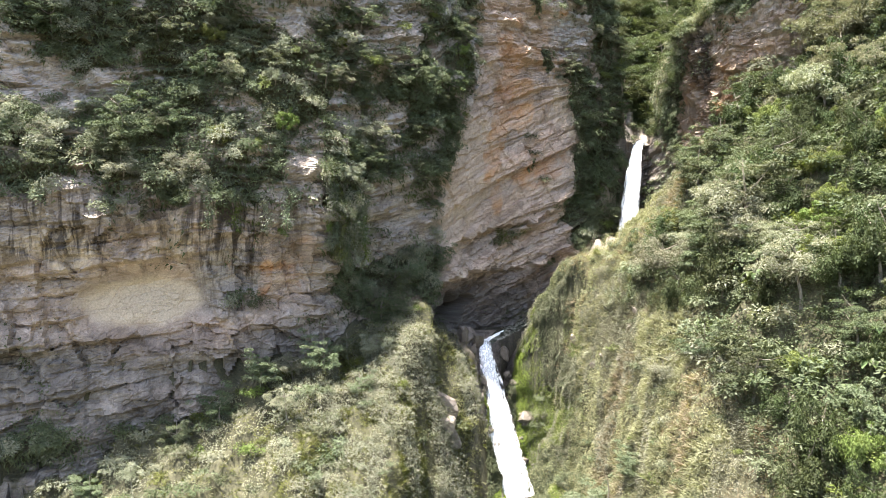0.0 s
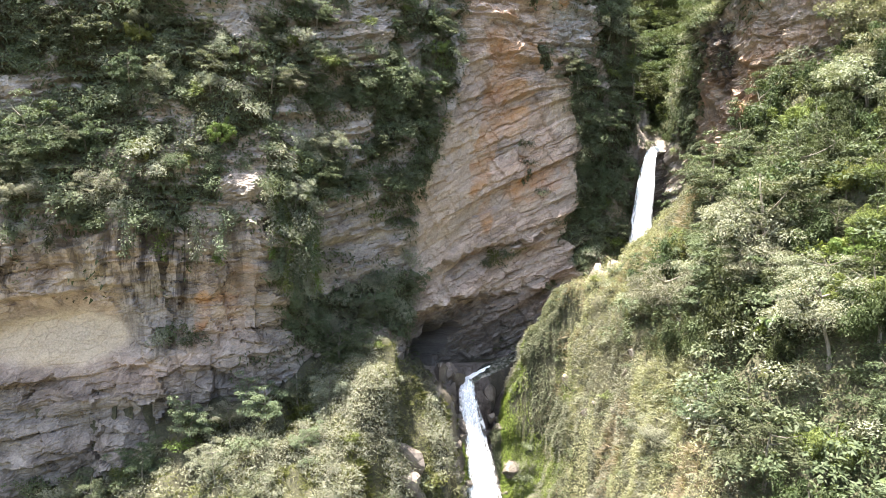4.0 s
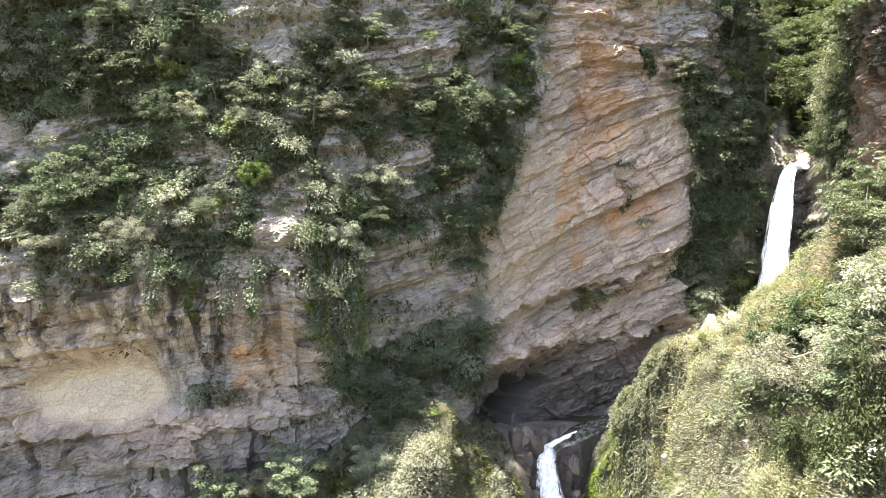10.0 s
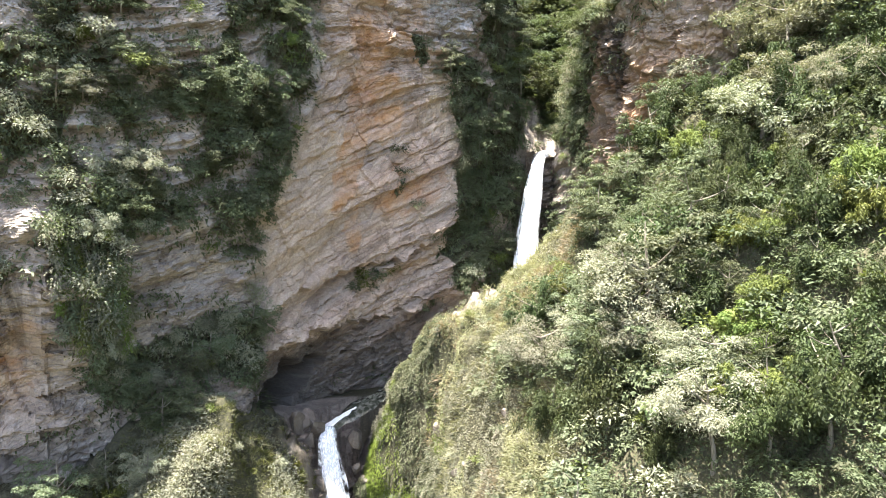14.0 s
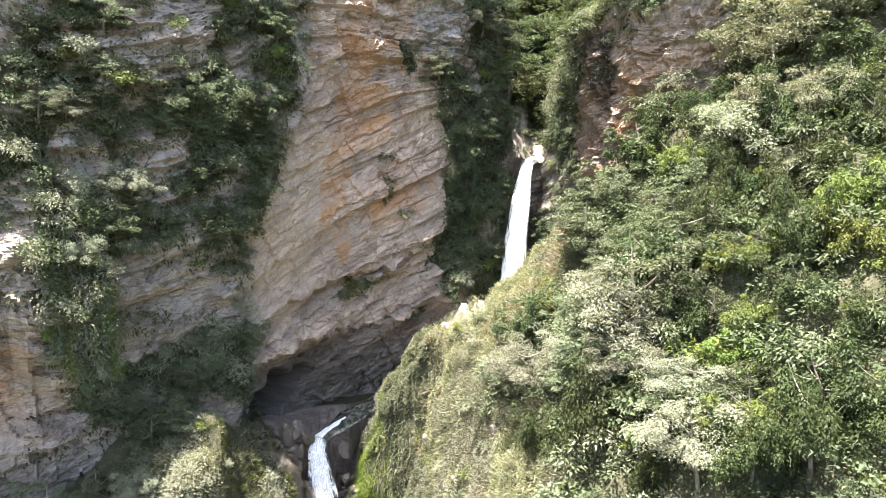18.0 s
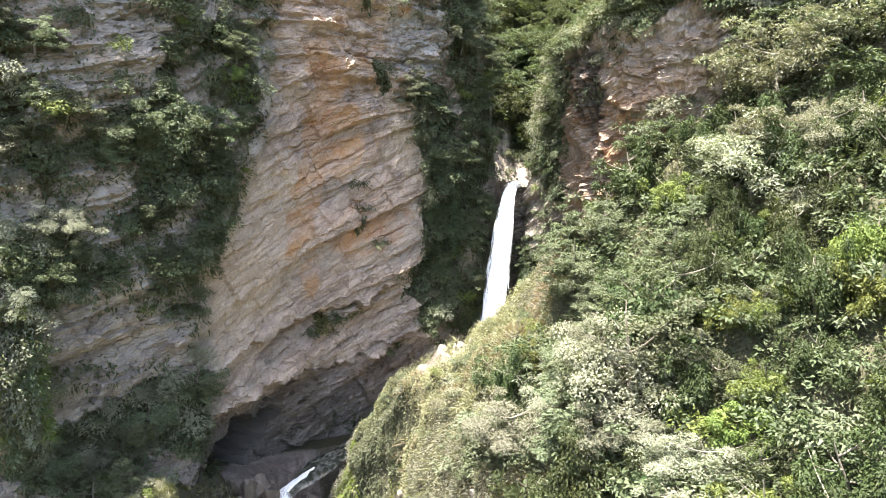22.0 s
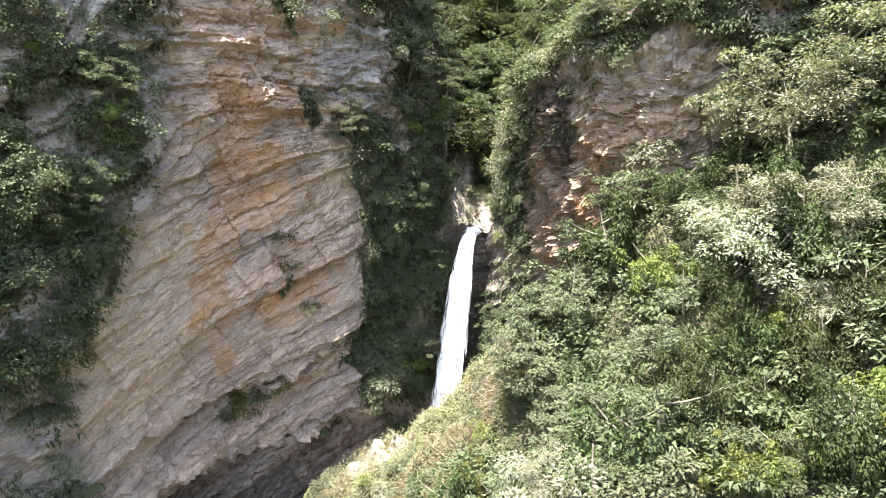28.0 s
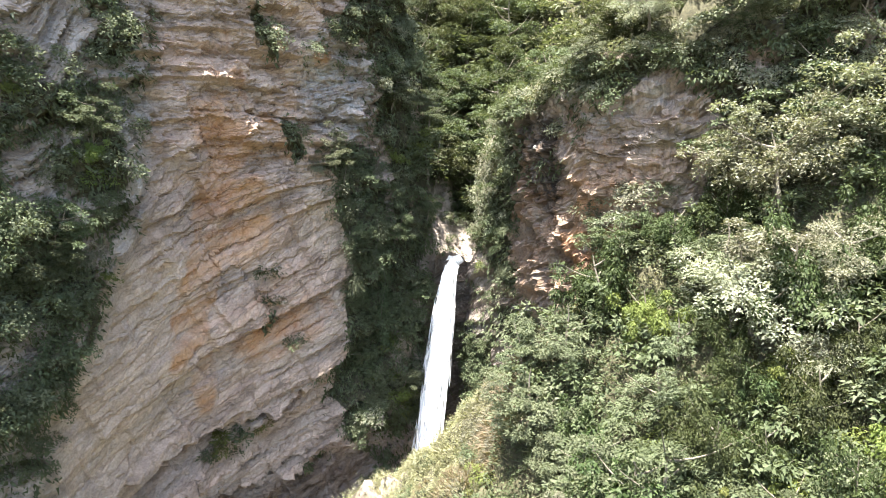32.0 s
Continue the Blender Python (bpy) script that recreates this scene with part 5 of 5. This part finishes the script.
# vines that hang from the western wall
def hanging_vine(s, z, length, kind, gap, label):
    r = np.random.default_rng(int(1000 + 31 * abs(s) + z))
    p0 = cliff_point(np.array([s]), np.array([z]))[0]
    nx, ny = float(np.interp(s, CS, CN[:, 0])), float(np.interp(s, CS, CN[:, 1]))
    root = tagged(new("hanging_vine"), label, "vine", "vines on the western wall")
    root.matrix_world = Matrix.Translation(p0)
    t = np.linspace(0, 1, 12)
    wob = 0.25 * np.sin(t * 7 + s)
    line = np.stack([nx * gap * smooth(0, 0.15, t) - ny * wob, ny * gap * smooth(0, 0.15, t) + nx * wob, 0.3 - length * t], 1)
    v, f = tube(line, np.linspace(0.05, 0.015, 12), 4)
    part("stem", mesh_of("stem", v, f, [BARK]), root)
    n = int(190 * length)
    at = r.uniform(0, 1, n) ** 0.9
    base = np.stack([np.interp(at, t, line[:, i]) for i in range(3)], 1)
    wide = 0.30 + 0.45 * (0.5 + 0.5 * np.sin(at * 11 + s * 2))
    d = r.normal(size=(n, 3)) * (1, 1, 0.5)
    d[:, 0] += 0.5 * nx
    d[:, 1] += 0.5 * ny
    v, f = leaves(base + d * (wide[:, None] * 0.6), d + (0, 0, -0.2), 0.17, 0.55, 0.5, r)
    part("foliage", mesh_of("foliage", v, f, [LEAF[kind]]), root)


# the curtain's sunlight comes from its pale and lime leaf colours
for k in range(14):
    hanging_vine(-15.8 + 0.36 * k + random.uniform(-0.1, 0.1), 49.5 - 0.35 * k + random.uniform(-0.8, 0.5), random.uniform(5.5, 9.5), ("pale", "lime", "pale", "mid")[k % 4], random.uniform(0.5, 1.2),
                 "sunlit curtain of creeper hanging down the rock")
for s, z, length, kind in ((0.4, 53.5, 6, "mid"), (1.5, 54.5, 5, "dark"), (-1.0, 52.5, 5, "dark"), (3.0, 56, 6, "dark"), (-27, 45, 3, "mid"), (-24.5, 44.5, 3, "lime"), (-33, 45, 2.5, "dark"), (-21.5, 45.5, 4, "pale"),
                           (-19.3, 46.5, 4.5, "mid"), (28.0, 60, 6, "mid"), (29.5, 56, 7, "dark"), (27.5, 66, 5, "mid"), (30.5, 62, 6, "mid"), (31.5, 57, 8, "dark"), (45, 66, 5, "pale"), (46.5, 68, 6, "pale"), (48, 69, 5, "pale"), (47.3, 64, 5, "mid")):
    hanging_vine(s, z, length, kind, 0.5, "creeper hanging down the rock face")

# woods above and behind the cliffs, joined
pts = jitter_grid(-60, 80, 62, 170, 3.4)
dist, arc = look_up(LAND_D, *pts.T), look_up(LAND_S, *pts.T)
heights = look_up(LAND_Z, *pts.T)
WOODS, edge_trees = {}, 0
for (x, y), d, s, z in zip(pts, dist, arc, heights):
    near_edge = d > (-15 if s > 30 else -6)
    in_bed = abs((x - 31.5) * 0.917 - (y - 105) * 0.40) < 2.4 and y < 111
    if d > -2.5 or in_bed or not (near_edge or (15 < x < 66 and d > -70)):
        continue
    # woods of the gully take dark leaves only: its shade is put into their colour
    kind = pick(("dark", "mid", "pale"), (1.0, 1.0, 1.2) if x > 41 + 0.25 * (y - 118) else (2.0, 0.0, 0.0))
    size, r = random.uniform(0.7, 1.2), random.uniform(1.8, 3.0)
    # dark trees fill the gully head for the same painted shade
    if 27 < x < 47 and 111 < y < 142:
        put(random.choice(TREES["dark"]), stand(x, y, z - 0.4, None, random.uniform(-0.25, 0.25)), random.uniform(0.7, 1.7))
    if s > 45 and d > -7 and edge_trees < 42:
        put(random.choice(TREES[kind]), stand(x, y, z - 0.4), size)
        edge_trees += 1
        continue
    k = 420 if near_edge else 200
    lobes = rng.normal(0, 0.5, (8, 3)) * (r, r, 0.9) + (0, 0, 2.2 * size)
    d3 = rng.normal(size=(k, 3))
    d3 /= np.linalg.norm(d3, axis=1, keepdims=True)
    b = np.array((x, y, z)) + lobes[rng.integers(0, 8, k)] + d3 * (0.45 * r, 0.45 * r, 0.35 * r)
    WOODS.setdefault(kind, []).append(leaves(b, d3 * (1, 1, 0.4) + (0, 0, 0.1), 0.5 if near_edge else 0.8))
for kind, chunks in WOODS.items():
    v, f = join(chunks)
    tagged(new("far_woods", mesh_of("far_woods", v, f, [LEAF[kind]])), "woods on the heights above the cliffs", "woods", kind="stuff")
# bushes on the brink of the eastern cliff
pts = jitter_grid(28, 72, 70, 118, 1.7)
dist, arc = look_up(LAND_D, *pts.T), look_up(LAND_S, *pts.T)
heights = look_up(LAND_Z, *pts.T)
for (x, y), d, s, z in zip(pts, dist, arc, heights):
    if -13 < d < -1.6 and s > 43:
        put(random.choice(SHRUBS[pick(("dark", "mid", "pale"), (0.6, 1.0, 1.6))]), stand(x, y, z - 0.2), random.uniform(0.7, 1.4), False)
sb = rng.uniform(44, 72, 90)
zb = cliff_top(sb) - rng.uniform(-0.4, 2.4, 90)
for s, p in zip(sb, cliff_point(sb, zb)):
    put(random.choice(SHRUBS[pick(("dark", "mid", "pale"), (0.7, 1.0, 1.4))]), stand(*p) @ Matrix.Rotation(0.3, 4, "X"), random.uniform(0.7, 1.3), False)
for k in range(130):
    a, side = random.uniform(-1, 18), random.choice((-1, 1)) * random.uniform(0.3, 5.0)
    x, y = 31.5 + 0.40 * a + 0.917 * side, 105 + 0.917 * a - 0.40 * side
    # further up the gully dark leaves stand for the shade
    put(random.choice(SHRUBS[pick(("dark", "mid", "pale"), (0.6, 0.8, 1.6) if a < 6 and x < 35 else (1.6, 0.3, 0.1))]), stand(x, y, float(look_up(LAND_Z, x, y)) - 0.1), random.uniform(0.5, 1.1), False)
for name, chunks in THICKET.items():
    v, f = join(chunks)
    tagged(new("thicket", mesh_of("thicket", v, f, [bpy.data.materials[name]])), "thicket of mixed shrubs and ferns on cliff and slope", "thicket", kind="stuff")
for o in PROTOS:
    for c in o.children_recursive:
        bpy.data.objects.remove(c)
    bpy.data.objects.remove(o)


# ---- big-leaved plants among the trees ----
def banana_plant(x, y, z, seed, tall):
    r = np.random.default_rng(seed)
    root = tagged(new("banana_plant"), "wild banana plant with long drooping pale leaves among trees", "plant", "wild bananas")
    root.matrix_world = Matrix.Translation((x, y, z))
    v, f = tube([(0, 0, -0.3), (0.05, 0, tall * 0.5), (0.02, 0.05, tall)], (0.14, 0.12, 0.07), 8)
    part("stalk", mesh_of("stalk", v, f, [LEAF["mid"]], shade=True), root)
    for i in range(8):
        a, length, rise = i * 0.9 + r.uniform(-0.3, 0.3), r.uniform(1.2, 1.9), r.uniform(0.5, 1.3)
        t = np.linspace(0, 1, 8)
        run, up = length * t * (1 - 0.25 * t), rise * t - 1.3 * t * t
        line = np.stack([math.cos(a) * run, math.sin(a) * run, tall + up], 1)
        wide = 0.30 * np.sin(np.pi * np.clip(t * 0.93 + 0.04, 0, 1)) ** 0.6
        side = np.array((-math.sin(a), math.cos(a), 0))
        rows = np.stack([line - side * wide[:, None] + (0, 0, 0.06), line, line + side * wide[:, None] + (0, 0, 0.06)], 1)
        part("leaf", mesh_of("leaf", rows.reshape(-1, 3), grid_faces(8, 3), [LEAF["broad"]], shade=True), root)


for k, (x, y, tall) in enumerate(((29.6, 59.4, 2.6), (28.9, 60.2, 2.0), (32.5, 49.0, 2.4), (31.4, 49.8, 1.8), (33.4, 49.9, 2.6), (30.2, 61.3, 1.6))):
    banana_plant(x, y, float(look_up(LAND_Z, x, y)), 300 + k, tall)

# ---- leaves and grass that cover the ground and the rock ----
def cover(name, where, normals, size, kind, slim, droop, label, category, up=0.5, loose=0.5, mound=0.0):
    n = len(where)
    way = normals * 0.7 + np.array((0, 0, up)) + rng.normal(0, loose, (n, 3))
    rise = mound * np.clip(vnoise(where[:, 0] * 0.9, where[:, 1] * 0.9 + where[:, 2] * 0.3, 165) + 0.3, 0, 1) ** 0.7
    v, f = leaves(where + normals * (rng.uniform(0.15, 1, n) ** 0.6 * (0.25 + rise))[:, None], way, size, slim, droop, rng, normals * 0.8 + (0, 0, 0.5), 0.22)
    return tagged(new(name, mesh_of(name, v, f, [LEAF[kind]])), label, category, kind="stuff")


def tussocks(name, where, normals, blades, size, kind, label):
    """Tufts of blades that bend outwards from one root."""
    n = len(where)
    big = np.repeat(size * rng.uniform(0.4, 1.4, n) * (0.7 + 0.5 * vnoise(where[:, 0] * 0.8, where[:, 1] * 0.8, 167)), blades)
    base = np.repeat(where, blades, 0) + rng.normal(0, 0.10, (n * blades, 3))
    way = np.repeat(normals * 0.4 + (0, 0, 0.75), blades, 0) + rng.normal(0, 0.55, (n * blades, 3))
    v, f = leaves(base, way, big * rng.uniform(0.6, 1.2, n * blades), 0.10, 0.35, rng, np.repeat(normals, blades, 0) * 0.8 + (0, 0, 0.4))
    return tagged(new(name, mesh_of(name, v, f, [LEAF[kind]])), label, "grass", kind="stuff")


def cliff_samples(count, s0, s1, z0, z1, power=1.5):
    s, z = rng.uniform(s0, s1, count), rng.uniform(z0, z1, count)
    keep = (rng.uniform(0, 1, count) < green(s, z) ** power) & (z < cliff_top(s) - 0.2)
    s, z = s[keep], z[keep]
    return cliff_point(s, z), cliff_normal(s, z)


def land_samples(count, x0, x1, y0, y1, weight, clear=2.2):
    """Places on the ground, as thick on steep faces as on gentle ones."""
    x, y = rng.uniform(x0, x1, count), rng.uniform(y0, y1, count)
    e = 0.4
    z = look_up(LAND_Z, x, y)
    n = np.stack([look_up(LAND_Z, x - e, y) - look_up(LAND_Z, x + e, y), look_up(LAND_Z, x, y - e) - look_up(LAND_Z, x, y + e), np.full(len(x), 2 * e)], -1)
    n /= np.linalg.norm(n, axis=1, keepdims=True)
    d, wd = look_up(LAND_D, x, y), look_up(LAND_W, x, y)
    keep = (rng.uniform(0, 1, count) < weight(x, y) * (1 - 0.7 * spot(x, y, 20.8, 88.0, 4.5, 1.2, -0.33)) * 0.28 / np.maximum(n[:, 2], 0.28)) & (d > 0.3) & (wd > clear)
    lean = shift(x, y, z)
    where = np.stack([x + lean[0], y + lean[1], z], -1)[keep]
    where[:, 2] += rng.uniform(-0.4, 0.4, len(where)) * (1 - n[keep][:, 2])
    return where, n[keep]


p, n = cliff_samples(300000, -52, 84, 18, 90)
half = rng.uniform(0, 1, len(p)) < 0.55
cover("creepers", p[half], n[half], 0.34, "dark", 0.5, 0.5, "dark creepers and ferns hanging over the rock", "creepers", -0.1)
cover("cliff_ferns", p[~half], n[~half], 0.38, "mid", 0.35, 0.5, "green ferns and creepers on the rock", "ferns", 0.1)


def grassy(x, y):
    return np.clip(1.0 - 0.97 * wooded(x, y), 0, 1) * smooth(-1, 2, x - np.interp(y, [60, 80, 90], [11, 14, 16.5]))


p, n = land_samples(62000, 9, 40, 42, 91, grassy)
dry = fbm(p[:, 0] * 0.22, p[:, 1] * 0.22, 3, 303) > 0.12
tussocks("slope_grass", p[~dry], n[~dry], 13, 0.85, "grass", "pale green grass covering the ridge")
tussocks("dead_grass", p[dry], n[dry], 13, 0.95, "straw", "brown dead grass hanging in patches on the ridge")
p, n = land_samples(1000000, 9, 52, 44, 90, lambda x, y: np.where((x > 11) & (x < 27 + 1.05 * (y - 38)), 1.0, 0))
half = fbm(p[:, 0] * 0.25, p[:, 1] * 0.25, 3, 161) + 0.6 * wooded(p[:, 0], p[:, 1]) > 0.14
# under the trees the ferns use dark leaves, so shade is in their colour
deep = half & (wooded(p[:, 0], p[:, 1]) > 0.5)
thin = deep & (rng.uniform(0, 1, len(p)) < 0.5)
cover("forest_ferns", p[thin], n[thin], 0.24, "dark", 0.40, 0.4, "ferns and creepers under the trees, darkened to give their shade", "ferns", 0.4, 0.4, 0.7)
deep = half & ~deep
cover("ridge_ferns", p[deep], n[deep], 0.17, "pale", 0.40, 0.4, "green ferns in patches on the ridge", "ferns", 0.4, 0.4, 0.7)
p, n = p[~half], n[~half]
cover("undergrowth", p, n, 0.16, "grass", 0.40, 0.3, "pale green undergrowth between the trees", "undergrowth", 0.5, 0.5, 0.7)
p, n = land_samples(420000, 5, 19, 66, 92, lambda x, y: smooth(4, 0, x - np.interp(y, [60, 80, 90], [11, 14, 16.5])), 2.0)
half = vnoise(p[:, 0] * 0.35, p[:, 2] * 0.3, 169) + 0.5 * smooth(7, 3, look_up(LAND_W, p[:, 0], p[:, 1])) > 0.35
cover("ravine_ferns", p[~half], n[~half], 0.22, "dark", 0.45, 0.5, "dark green ferns on the ravine side", "ferns", 0.1, 0.7, 0.5)
cover("ravine_moss", p[half], n[half], 0.16, "moss", 0.45, 0.5, "bright green moss on the wet ravine side", "moss", 0.1, 0.7, 0.2)
p, n = land_samples(56000, -52, 5, 42, 86, lambda x, y: np.where(x < 3.5, 0.9, 0.6))
p2, n2 = land_samples(52000, -17, 4, 48, 82, lambda x, y: smooth(9, 5, np.abs(x + 3.0 + (77.8 - y) * 0.32)))
p, n = np.concatenate([p, p2]), np.concatenate([n, n2])
half = rng.uniform(0, 1, len(p)) < 0.24 + 0.5 * fbm(p[:, 0] * 0.3, p[:, 1] * 0.3, 3, 163)
leafy = vnoise(p[:, 0] * 0.45, p[:, 1] * 0.45, 173) > -0.1
q, m = np.repeat(p[leafy], 9, 0) + rng.normal(0, 0.35, (9 * leafy.sum(), 3)) * (1, 1, 0.3), np.repeat(n[leafy], 9, 0)
cover("spur_ferns", q, m, 0.20, "pale", 0.42, 0.4, "fresh green ferns and creepers on the spur", "ferns", 0.4, 0.7, 0.5)
tussocks("spur_grass", p[half], n[half], 10, 0.75, "grass", "pale dry grass on the spur and the foot of the wall")
tussocks("spur_herbs", p[~half], n[~half], 9, 0.62, "lime", "yellow-green herbs on the spur and the foot of the wall")
